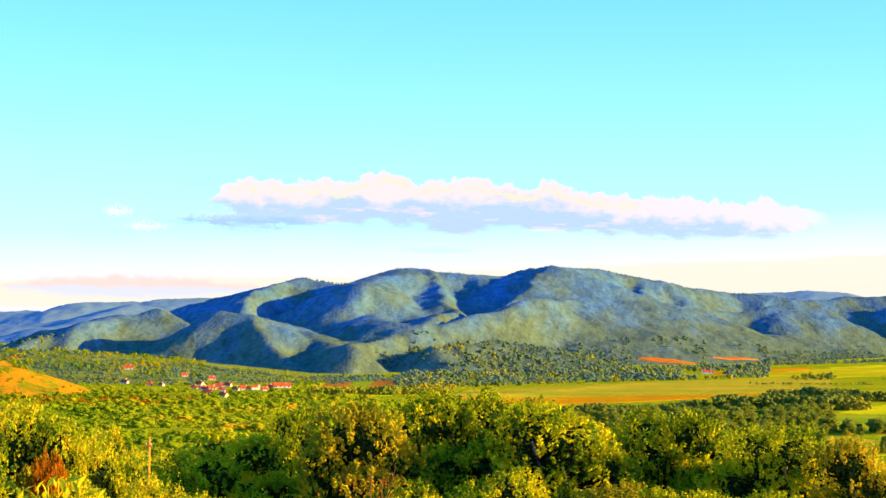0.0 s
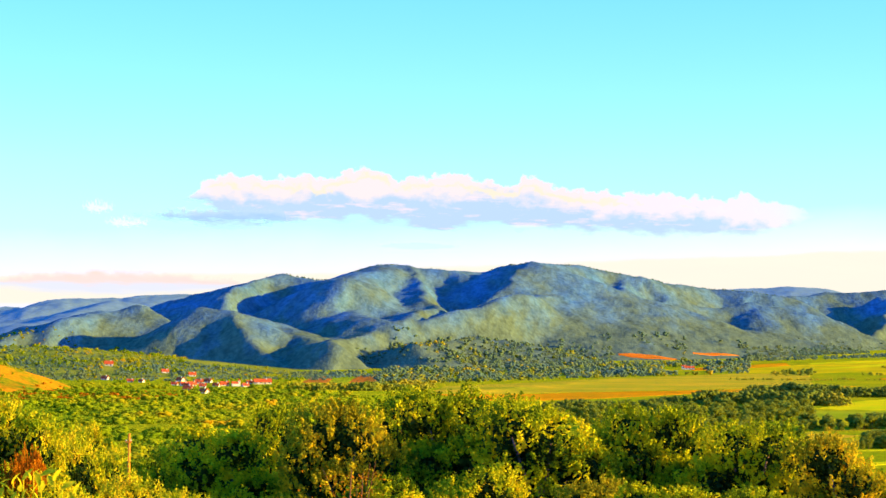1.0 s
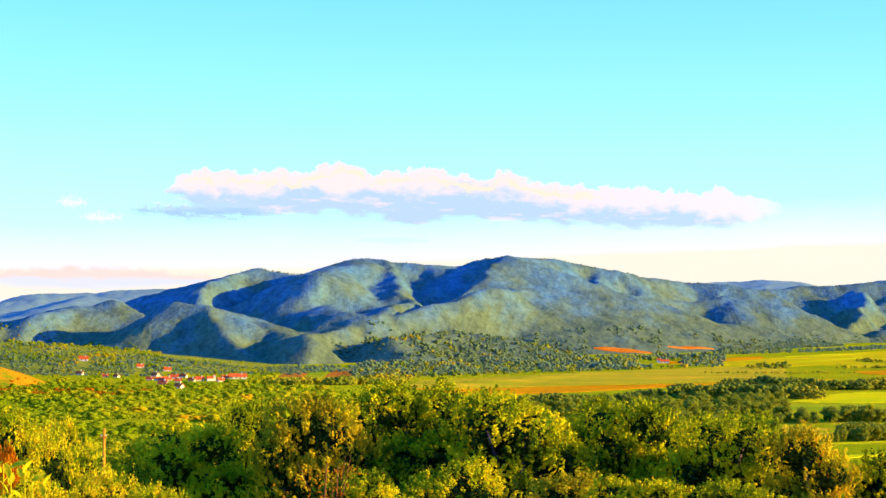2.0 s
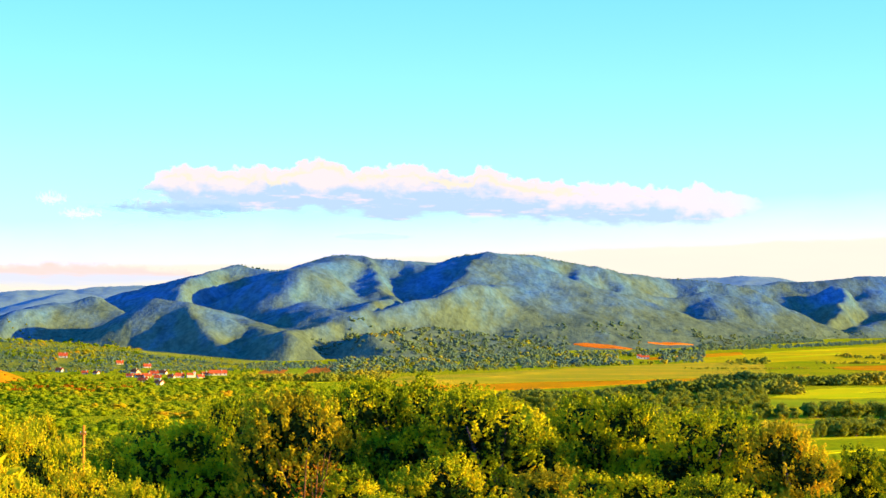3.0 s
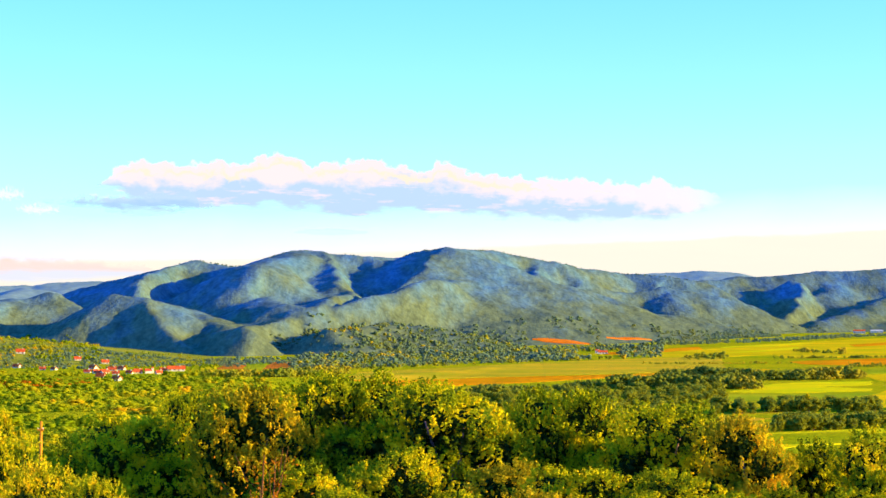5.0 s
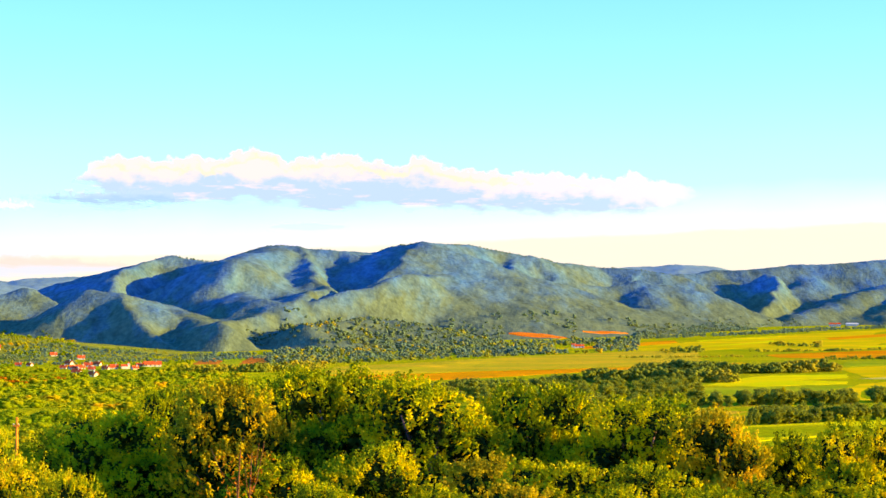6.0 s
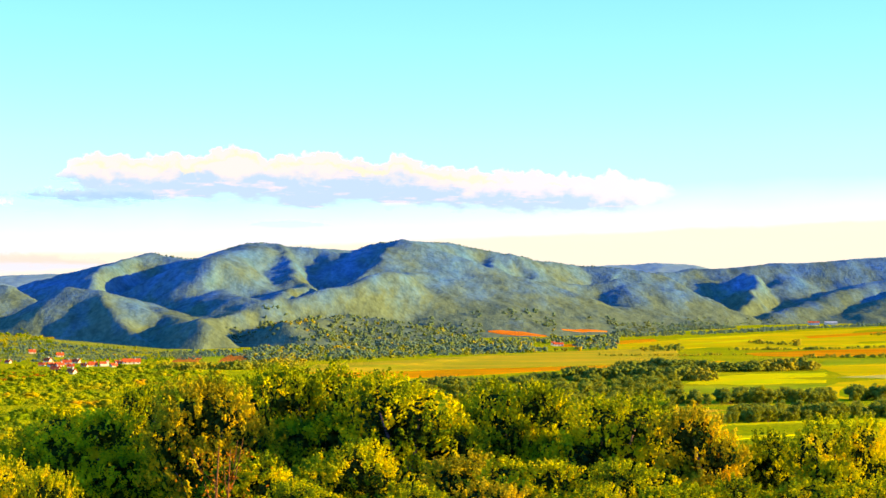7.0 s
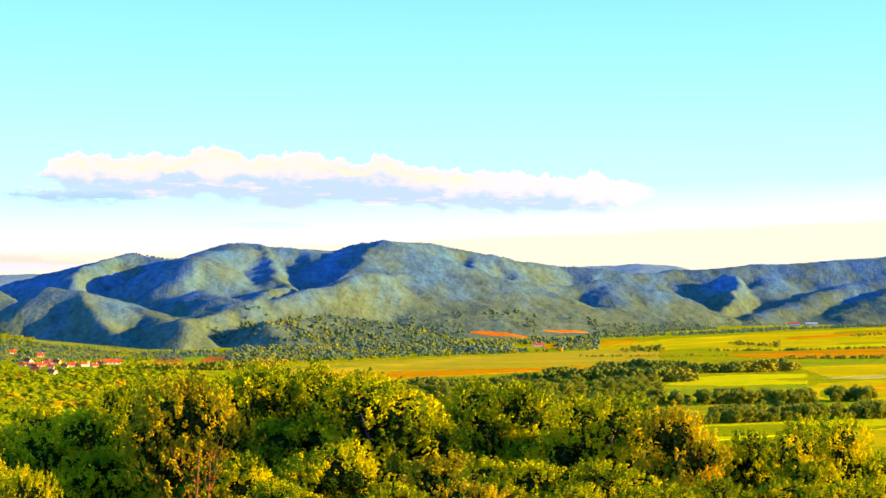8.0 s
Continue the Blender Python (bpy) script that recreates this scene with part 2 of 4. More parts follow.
def land(x, y):
    """Height of the ground: the lookout's hill, falling to the level valley floor."""
    x, y = np.asarray(x, dtype=float), np.asarray(y, dtype=float)
    r = np.hypot(x, y)
    side = ease(0.035, -0.075, x / np.maximum(np.abs(y), 1.0))
    side = np.where(y > 0, side, 0.5)
    side = 0.5 + (side - 0.5) * ease(40, 160, r)
    z = 63.4 * (side * np.exp(-r / 790) * ease(1950, 1100, r) + (1 - side) * np.exp(-((r / 400) ** 1.3)))
    z = z - 2.2 * ease(4, 48, r) * ease(900, 60, r)
    z = z + fractal(x, y, 140, 3, 3) * 2.2 * ease(90, 300, r) * ease(1500, 500, r)
    return z + fractal(x, y, 300, 5, 2) * 0.25 * ease(500, 1000, r)


def make_ground():
    ang = np.radians(np.concatenate([np.arange(-20, 20, 0.4), np.arange(20, 340, 5.0)]))
    rad = np.concatenate([[0.0], np.geomspace(0.8, 4940, 190)])
    a, r = np.meshgrid(ang, rad)
    x, y = r * np.sin(a), r * np.cos(a)
    v = np.stack([x, y, land(x, y)], -1).reshape(-1, 3)
    f = grid_faces(len(rad), len(ang), wrap=True)[:, ::-1]
    ob = new("ground", mesh_of("ground", v, f, M_SCRUB_GROUND, True))
    return tagged(ob, "grassy hillside falling to a wide green valley floor", "ground", kind="structure")


make_ground()


RELIEF = []
MELT = 3.5


def surface(x, y):
    """Height of the land with its hills."""
    x, y = np.asarray(x, dtype=float), np.asarray(y, dtype=float)
    z = land(x, y)
    for xs, ys, h in RELIEF:
        u, w = (x - xs[0]) / (xs[1] - xs[0]), (y - ys[0]) / (ys[1] - ys[0])
        ok = (u >= 0) & (w >= 0) & (u < len(xs) - 1) & (w < len(ys) - 1)
        i, j = np.clip(u.astype(int), 0, len(xs) - 2), np.clip(w.astype(int), 0, len(ys) - 2)
        a, b = np.clip(u - i, 0, 1), np.clip(w - j, 0, 1)
        here = (h[j, i] * (1 - a) + h[j, i + 1] * a) * (1 - b) + (h[j + 1, i] * (1 - a) + h[j + 1, i + 1] * a) * b
        z = np.where(ok, np.maximum(z, here), z)
    return z


def massif(name, spines, box, step, mat, label, wrinkle=5.0, canopy=1.0, base=-6.0, seed=11):
    """A range of hills: ridge lines with sloping flanks, melted together, with gullies and tree tops.
    A spine is (west flank's slope, east flank's slope, roundness, crest points...)."""
    x0, x1, y0, y1 = box
    xs, ys = np.arange(x0, x1 + 1, step[0]), np.arange(y0, y1 + 1, step[1])
    x, y = np.meshgrid(xs, ys)
    wx = x + fractal(x, y, 120, seed, 3) * 16
    wy = y + fractal(x, y, 120, seed + 7, 3) * 16
    total = np.full(x.shape, np.exp(base / MELT))
    for west, east, soft, *pts in spines:
        best = np.full(x.shape, -1e3)
        for (ax, ay, az), (bx, by, bz) in zip(pts, pts[1:]):
            dx, dy = bx - ax, by - ay
            t = np.clip(((wx - ax) * dx + (wy - ay) * dy) / (dx * dx + dy * dy), 0, 1)
            off = wx - ax - t * dx
            d = np.hypot(off, wy - ay - t * dy)
            slope = west + (east - west) * ease(-12, 12, off)
            best = np.maximum(best, az + t * (bz - az) - slope * (np.sqrt(d * d + soft * soft) - soft))
        total += np.exp(np.clip(best, -200, 400) / MELT)
    z = MELT * np.log(total)
    high = ease(0, 30, z)
    z = z - wrinkle * high * np.abs(fractal(x, y, 125, seed + 20, 4)) * ease(125, 70, z)
    z = z + canopy * (rand_noise(x, y, 9, seed + 30) + 0.7 * rand_noise(x, y, 19, seed + 31)) * ease(-4, 8, z)
    RELIEF.append((xs, ys, z))
    v = np.stack([x, y, z], -1).reshape(-1, 3)
    ob = new(name, mesh_of(name, v, grid_faces(len(ys), len(xs)), mat, True))
    return tagged(ob, label, "mountain", kind="structure")


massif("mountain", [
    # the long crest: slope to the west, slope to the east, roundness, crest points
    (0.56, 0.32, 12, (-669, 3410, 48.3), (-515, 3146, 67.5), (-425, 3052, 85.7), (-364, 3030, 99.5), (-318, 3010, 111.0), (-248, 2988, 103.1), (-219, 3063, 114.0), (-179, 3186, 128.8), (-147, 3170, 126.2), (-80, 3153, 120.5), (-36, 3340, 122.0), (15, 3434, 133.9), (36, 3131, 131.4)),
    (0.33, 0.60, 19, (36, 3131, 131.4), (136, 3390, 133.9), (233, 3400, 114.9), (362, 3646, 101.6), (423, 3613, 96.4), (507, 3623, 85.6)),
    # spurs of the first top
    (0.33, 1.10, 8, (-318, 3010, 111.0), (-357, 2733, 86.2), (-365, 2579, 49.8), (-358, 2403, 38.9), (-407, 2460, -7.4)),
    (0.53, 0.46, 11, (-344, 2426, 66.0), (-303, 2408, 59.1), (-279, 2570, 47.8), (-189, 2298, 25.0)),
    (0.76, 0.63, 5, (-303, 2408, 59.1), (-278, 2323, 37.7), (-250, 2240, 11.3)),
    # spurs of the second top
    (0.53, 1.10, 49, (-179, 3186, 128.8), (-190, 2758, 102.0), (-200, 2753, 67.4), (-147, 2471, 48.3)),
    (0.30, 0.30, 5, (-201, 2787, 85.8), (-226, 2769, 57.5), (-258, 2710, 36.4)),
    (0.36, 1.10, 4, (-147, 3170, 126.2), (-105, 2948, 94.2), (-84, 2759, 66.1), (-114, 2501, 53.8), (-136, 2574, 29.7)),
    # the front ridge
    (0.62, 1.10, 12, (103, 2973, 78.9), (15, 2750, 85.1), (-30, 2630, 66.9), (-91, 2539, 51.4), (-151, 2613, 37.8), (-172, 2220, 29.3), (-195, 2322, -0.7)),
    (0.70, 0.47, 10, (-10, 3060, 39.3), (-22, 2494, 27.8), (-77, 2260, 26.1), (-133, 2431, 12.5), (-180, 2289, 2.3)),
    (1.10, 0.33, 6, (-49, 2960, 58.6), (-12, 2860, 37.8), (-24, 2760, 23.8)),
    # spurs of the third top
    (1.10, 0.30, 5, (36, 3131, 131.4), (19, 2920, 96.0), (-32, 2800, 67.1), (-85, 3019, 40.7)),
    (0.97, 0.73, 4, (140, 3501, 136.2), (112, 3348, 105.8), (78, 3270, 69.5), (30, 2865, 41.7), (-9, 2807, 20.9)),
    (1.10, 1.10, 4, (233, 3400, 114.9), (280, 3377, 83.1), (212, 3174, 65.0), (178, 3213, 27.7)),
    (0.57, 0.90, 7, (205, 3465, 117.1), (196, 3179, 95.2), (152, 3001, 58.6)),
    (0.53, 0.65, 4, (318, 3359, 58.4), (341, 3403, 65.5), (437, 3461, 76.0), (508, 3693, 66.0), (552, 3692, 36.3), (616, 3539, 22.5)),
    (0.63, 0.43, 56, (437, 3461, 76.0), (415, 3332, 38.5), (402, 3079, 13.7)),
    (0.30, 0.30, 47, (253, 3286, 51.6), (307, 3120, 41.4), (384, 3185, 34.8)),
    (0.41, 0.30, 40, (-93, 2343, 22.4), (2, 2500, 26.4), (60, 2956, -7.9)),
], (-900, 900, 2050, 4100), (5.0, 6.5), M_WOODED_HAZE, "long wooded mountain with spurs, evening light and blue shade")

massif("hill", [
    (0.43, 1.10, 10, (-555, 2370, 27.8), (-534, 2478, 41.5), (-499, 2473, 54.3), (-491, 2586, 56.6), (-458, 2620, 67.9), (-429, 2604, 50.1), (-391, 2426, 26.9)),
    (0.37, 0.40, 58, (-491, 2586, 56.6), (-516, 2659, 28.2), (-467, 2329, 13.8)),
], (-1100, -260, 2100, 3100), (5.5, 7.5), M_WOODED_HAZE, "rounded wooded hill in front of the ridge", seed=23)

massif("hill", [
    (0.80, 0.50, 30, (535, 3900, 87.2), (641, 4000, 96.4), (739, 4020, 102.1), (808, 4050, 106.7), (947, 4080, 114.8), (1129, 4100, 123.9)),
    (0.59, 1.05, 4, (714, 3890, 90.0), (730, 3905, 91.1), (672, 3627, 39.2), (630, 3488, 23.7)),
    (0.36, 0.40, 21, (808, 4050, 106.7), (804, 3920, 73.0), (799, 4025, 56.1)),
    (0.35, 0.50, 25, (1032, 3900, 80.9), (932, 3860, 68.2), (813, 3720, 43.9), (667, 3440, 6.3)),
    (0.35, 0.35, 30, (1047, 3800, 72.2), (934, 3680, 47.0), (836, 3560, 18.7)),
    (0.30, 0.50, 29, (635, 4000, 97.5), (664, 3906, 47.7), (642, 3826, 24.4)),
], (450, 1250, 3350, 4350), (5.5, 7.0), M_WOODED_HAZE, "wooded foothills folding down to the fields", seed=37)

massif("far_ridge", [
    (0.30, 0.30, 60, (-1288, 4550, 61.3), (-1130, 4550, 62.5), (-1053, 4550, 63.8), (-955, 4550, 81.0), (-828, 4600, 83.7), (-769, 4620, 92.6), (-661, 4650, 95.3), (-464, 4700, 102.0)),
    (0.30, 0.30, 30, (-1100, 4000, -14.2), (-1006, 4050, 3.5), (-927, 4100, 30.5), (-847, 4200, 54.8), (-795, 4350, 79.2)),
    (0.30, 0.30, 40, (-1189, 4200, 16.0), (-1019, 4250, 31.6), (-891, 4300, 44.0)),
], (-1600, -350, 3800, 4850), (8.0, 9.0), M_FAR_WOOD_HAZE, "distant blue wooded ridge", seed=41, canopy=1.0)

massif("far_ridge", [
    (0.30, 0.30, 50, (422, 4500, 104.0), (569, 4500, 110.1), (617, 4500, 113.8), (675, 4520, 111.6), (727, 4500, 97.9)),
    (0.30, 0.30, 50, (953, 4650, 106.6), (1029, 4650, 116.7), (1104, 4650, 124.3), (1155, 4650, 126.8), (1230, 4650, 134.3), (1407, 4650, 143.2)),
], (350, 1450, 4250, 4880), (8.0, 9.0), M_FAR_WOOD_HAZE, "distant blue wooded ridge", seed=53, canopy=1.0)

massif("hill", [
    (0.40, 0.34, 14, (-437, 1500, 40.2), (-395, 1480, 34.9), (-365, 1440, 28.7), (-344, 1400, 22.1)),
    (0.40, 0.30, 10, (-410, 1420, 24.6), (-370, 1400, 19.1), (-346, 1380, 15.2)),
], (-560, -230, 1200, 1700), (4.0, 5.0), M_BARE, "bare ochre hillside with scattered bushes", seed=61, canopy=0.4, wrinkle=4.0)

massif("rise", [
    (0.10, 0.10, 25, (-640, 2180, 27.0), (-550, 2150, 24.8), (-487, 2130, 22.9), (-448, 2110, 21.0), (-410, 2090, 17.5), (-373, 2075, 13.9), (-337, 2060, 7.6), (-301, 2040, 2.0)),
], (-780, -200, 1820, 2420), (7.0, 8.0), M_RISE, "low green rise with bushes and meadows behind the village", seed=71, canopy=0.3, wrinkle=1.0)


def make_field(name, kind_of, corners, label, lift=0.0):
    """A crop field: a low slab with slightly wavering edges that stands on the valley floor."""
    pts = []
    rng = random.Random(len(pts) + int(abs(corners[0][0]) * 7))
    for (ax, ay), (bx, by) in zip(corners, corners[1:] + corners[:1]):
        for k in range(6):
            t = k / 6
            w = 0.0 if k == 0 else 1.0
            pts.append((ax + (bx - ax) * t + w * rng.uniform(-1.5, 1.5), ay + (by - ay) * t + w * rng.uniform(-4, 4)))
    n = len(pts)
    zs = [float(land(px, py)) + lift for px, py in pts]
    v = [(px, py, z + 0.12) for (px, py), z in zip(pts, zs)] + [(px, py, z - lift - 1.0) for (px, py), z in zip(pts, zs)]
    f = [tuple(range(n))] + [(i, n + i, n + (i + 1) % n, (i + 1) % n) for i in range(n)]
    bm = bmesh.new()
    vs = [bm.verts.new(p) for p in v]
    for q in f:
        bm.faces.new([vs[i] for i in q])
    bmesh.ops.recalc_face_normals(bm, faces=bm.faces)
    me = bpy.data.meshes.new(name)
    bm.to_mesh(me)
    bm.free()
    me.materials.append(M_CROP[kind_of])
    return tagged(new(name, me), label, "field", kind="structure")


def make_terrace(x0, y0, x1, y1, deep):
    """A ploughed strip on the mountain's foot: a low slab that follows the slope, with a lens-shaped outline."""
    cols, rows = 25, 7
    u, w = np.meshgrid(np.linspace(0, 1, cols), np.linspace(-0.5, 0.5, rows))
    girth = np.sin(np.pi * np.clip(u, 0.04, 0.96)) ** 0.5
    x, y = x0 + (x1 - x0) * u, y0 + (y1 - y0) * u + deep * w * girth
    z = surface(x, y) + 0.9
    top = np.stack([x, y, z], -1).reshape(-1, 3)
    f = [tuple(q) for q in grid_faces(rows, cols)]
    rim = list(range(cols)) + [r * cols + cols - 1 for r in range(1, rows)] + [(rows - 1) * cols + c for c in range(cols - 2, -1, -1)] + [r * cols for r in range(rows - 2, 0, -1)]
    n = len(top)
    v = np.concatenate([top, top[rim] - np.array([0, 0, 5.0])])
    k = len(rim)
    f += [(rim[(i + 1) % k], rim[i], n + i, n + (i + 1) % k) for i in range(k)]
    ob = new("field", mesh_of("field", v, f, M_CROP["red"]))
    return tagged(ob, "ploughed red earth strip at the mountain's foot", "field", kind="structure")


make_field("field", "yellow_green", [(-43, 1700), (18, 1803), (114, 1949), (237, 2103), (314, 2122), (266, 1763), (143, 1665), (51, 1609), (-10, 1537), (-50, 1480)], "long yellow-green field beside the wood")
make_field("field", "orange", [(-49, 1471), (-10, 1527), (50, 1598), (142, 1653), (264, 1750), (306, 1776), (238, 1700), (135, 1577), (46, 1471), (-9, 1410)], "long orange stubble field")
make_field("field", "gold", [(253, 2241), (366, 2472), (548, 2821), (930, 3377), (777, 2821), (499, 2374), (320, 2122), (245, 2122)], "wide golden field")
make_field("field", "lime", [(307, 2241), (396, 2374), (469, 2524), (455, 2446), (381, 2283), (305, 2180)], "narrow bright lime strip")
make_field("field", "gold", [(394, 2283), (520, 2472), (759, 2756), (629, 2283), (469, 2122), (371, 2085)], "golden field")
make_field("field", "orange", [(358, 1981), (431, 2049), (606, 2200), (537, 1949), (394, 1873), (359, 1903)], "orange stubble strip")
make_field("field", "lime", [(206, 1355), (242, 1462), (282, 1517), (340, 1537), (325, 1471), (279, 1436), (312, 1410), (303, 1370), (238, 1339)], "bright lime field by the wood")
make_field("field", "green", [(181, 1242), (199, 1332), (236, 1325), (298, 1347), (301, 1339), (268, 1275), (219, 1229)], "green field")
make_field("field", "gold", [(357, 1653), (482, 1750), (421, 1527), (341, 1471)], "golden green field")
make_field("field", "straw", [(329, 1453), (370, 1489), (432, 1567), (415, 1508), (357, 1436)], "pale straw strip")
make_field("field", "gold", [(311, 1370), (405, 1471), (325, 1181), (254, 1147), (283, 1296)], "golden field")
make_field("field", "orange", [(325, 1325), (382, 1386), (349, 1269), (308, 1242)], "orange stubble patch")
make_field("field", "lime", [(143, 885), (162, 926), (279, 1012), (246, 891), (132, 791)], "bright lime field below the trees")
make_field("field", "gold", [(175, 830), (245, 888), (218, 791), (156, 742)], "golden field")
make_field("field", "lime", [(374, 2524), (541, 2788), (536, 2724), (369, 2446)], "narrow bright lime strip")
make_field("field", "orange", [(554, 2635), (858, 3114), (815, 2960), (538, 2524)], "orange stubble strip")
make_field("field", "lime", [(508, 2241), (660, 2397), (641, 2328), (500, 2180)], "narrow bright lime strip")
make_field("field", "green", [(399, 1803), (512, 1859), (486, 1763), (366, 1677)], "green field")
make_field("field", "orange", [(208, 2283), (270, 2397), (346, 2524), (339, 2422), (264, 2283), (206, 2200)], "orange stubble strip")
make_field("field", "yellow_green", [(165, 1115), (252, 1085), (307, 1115), (286, 1038), (172, 995), (152, 1029)], "yellow-green meadow between the hedgerows")
make_terrace(152, 2636, 228, 2662, 15)
make_terrace(254, 2726, 324, 2818, 17)
make_field("field", "red", [(-127, 1776), (-134, 1981), (-114, 2015), (-107, 1803)], "small ploughed red field")
make_field("field", "red", [(-166, 1776), (-175, 1949), (-155, 1965), (-144, 1776)], "small ploughed red field")
make_field("field", "green", [(-144, 1776), (-154, 1965), (-135, 1981), (-128, 1776)], "small green field")
make_field("field", "yellow_green", [(-106, 1816), (-113, 2015), (-78, 2032), (-76, 1859)], "small yellow-green field")
make_field("field", "gold", [(-181, 1776), (-191, 1933), (-177, 1949), (-167, 1776)], "small golden field")
make_field("field", "gold", [(-63, 1888), (-58, 2049), (-44, 2067), (-46, 1918)], "small golden field")
make_field("field", "lime", [(-120, 1453), (-118, 1527), (-69, 1557), (-69, 1471)], "lime strip behind the trees")

# ---- clouds ----


def cloud_stuff(name, base, crest, low, high, warm, ragged, solid, fade=((0.0, 1.0), (1.0, 1.0)), edge=0.035, split=None):
    """A far cloud, its sunlight and shade painted as emission: the crest and base lines run along the bank, broken by
    noise.
    """
    m = bpy.data.materials.new(name)
    m.use_nodes = True
    n, l = m.node_tree.nodes, m.node_tree.links
    n.remove(n["Principled BSDF"])
    uv = n.new("ShaderNodeUVMap")
    uv.uv_map = "sky"
    sep = n.new("ShaderNodeSeparateXYZ")
    l.new(uv.outputs[0], sep.inputs[0])

    def math_node(op, a, b=0.0, c=0.0, clamp=False):
        k = n.new("ShaderNodeMath")
        k.operation, k.use_clamp = op, clamp
        for s, v in zip(k.inputs, (a, b, c)):
            if isinstance(v, bpy.types.NodeSocket):
                l.new(v, s)
            else:
                s.default_value = v
        return k.outputs[0]

    def puffs(scale, stretch, detail, rough=0.55):
        mp = n.new("ShaderNodeMapping")
        mp.inputs["Scale"].default_value = stretch
        t = n.new("ShaderNodeTexNoise")
        t.inputs["Scale"].default_value, t.inputs["Detail"].default_value, t.inputs["Roughness"].default_value = scale, detail, rough
        l.new(uv.outputs[0], mp.inputs["Vector"])
        l.new(mp.outputs[0], t.inputs["Vector"])
        return t.outputs["Fac"]

    def line(stops):
        c = n.new("ShaderNodeFloatCurve")
        pts = c.mapping.curves[0].points
        while len(pts) < len(stops):
            pts.new(0.5, 0.5)
        for p, s in zip(pts, stops):
            p.location = s
        c.mapping.update()
        l.new(sep.outputs[0], c.inputs["Value"])
        return c.outputs[0]

    top, foot = line(crest), line(base)
    bumps = math_node("SUBTRACT", puffs(1.0, (20, 4, 1), 6.0), 0.5)
    drift = math_node("SUBTRACT", puffs(1.0, (9, 7, 1), 5.0, 0.6), 0.5)
    crest_at = math_node("MULTIPLY_ADD", bumps, ragged, top)
    if split:
        billow = math_node("SUBTRACT", puffs(1.0, (55, 9, 1), 4.0), 0.5)
        crest_at = math_node("MULTIPLY_ADD", billow, 0.22, crest_at)
    foot_at = math_node("MULTIPLY_ADD", drift, ragged * 0.8, foot)
    if split:
        foot_at = math_node("MULTIPLY_ADD", math_node("SUBTRACT", puffs(1.0, (30, 9, 1), 4.0), 0.5), 0.22, foot_at)
    over = math_node("DIVIDE", math_node("SUBTRACT", crest_at, sep.outputs[1]), edge, clamp=True)
    under = math_node("DIVIDE", math_node("SUBTRACT", sep.outputs[1], foot_at), 0.07 if split else 0.16, clamp=True)
    alpha = math_node("MULTIPLY", math_node("MULTIPLY", math_node("MULTIPLY", over, under), line(fade)), solid, clamp=True)
    depth = math_node("DIVIDE", math_node("SUBTRACT", sep.outputs[1], foot), math_node("MAXIMUM", math_node("SUBTRACT", top, foot), 0.02))
    depth = math_node("MULTIPLY_ADD", drift, 0.7, depth)
    if split:
        # heaps painted as sunlit above, the sheet below them as shaded, with paler tatters in it
        above = math_node("MULTIPLY_ADD", bumps, 0.34, math_node("SUBTRACT", sep.outputs[1], line(split)))
        above = math_node("MULTIPLY_ADD", math_node("SUBTRACT", puffs(1.0, (48, 10, 1), 3.0), 0.5), 0.20, above)
        heap = ramp(n, l, math_node("MULTIPLY_ADD", above, 6.0, 0.5), [(0.20, (0, 0, 0)), (0.80, (1, 1, 1))])
        tatter = ramp(n, l, puffs(1.0, (16, 12, 1), 4.0, 0.6), [(0.55, (0, 0, 0)), (0.68, (1, 1, 1))])
        body = mixed(n, l, heap, mixed(n, l, tatter, low, (0.92, 0.84, 0.97)), high)
        near_top = math_node("SUBTRACT", 1.0, math_node("MULTIPLY", math_node("ABSOLUTE", math_node("SUBTRACT", math_node("SUBTRACT", crest_at, sep.outputs[1]), 0.11)), 9.0), clamp=True)
        glow = ramp(n, l, math_node("MULTIPLY", puffs(1.0, (22, 3, 1), 3.0), near_top), [(0.36, (0, 0, 0)), (0.52, (1, 1, 1))])
    else:
        body = ramp(n, l, depth, [(0.40, low), (0.62, high)])
        glow = ramp(n, l, math_node("MULTIPLY", puffs(1.0, (14, 4, 1), 2.0), depth), [(0.42, (0, 0, 0)), (0.62, (1, 1, 1))])
    col = mixed(n, l, glow, body, warm)
    em = n.new("ShaderNodeEmission")
    l.new(col, em.inputs["Color"])
    em.inputs["Strength"].default_value = CLOUD_GLOW
    tr = n.new("ShaderNodeBsdfTransparent")
    mx = n.new("ShaderNodeMixShader")
    l.new(alpha, mx.inputs[0])
    l.new(tr.outputs[0], mx.inputs[1])
    l.new(em.outputs[0], mx.inputs[2])
    l.new(mx.outputs[0], n["Material Output"].inputs["Surface"])
    return m


CLOUD_GLOW = 0.40


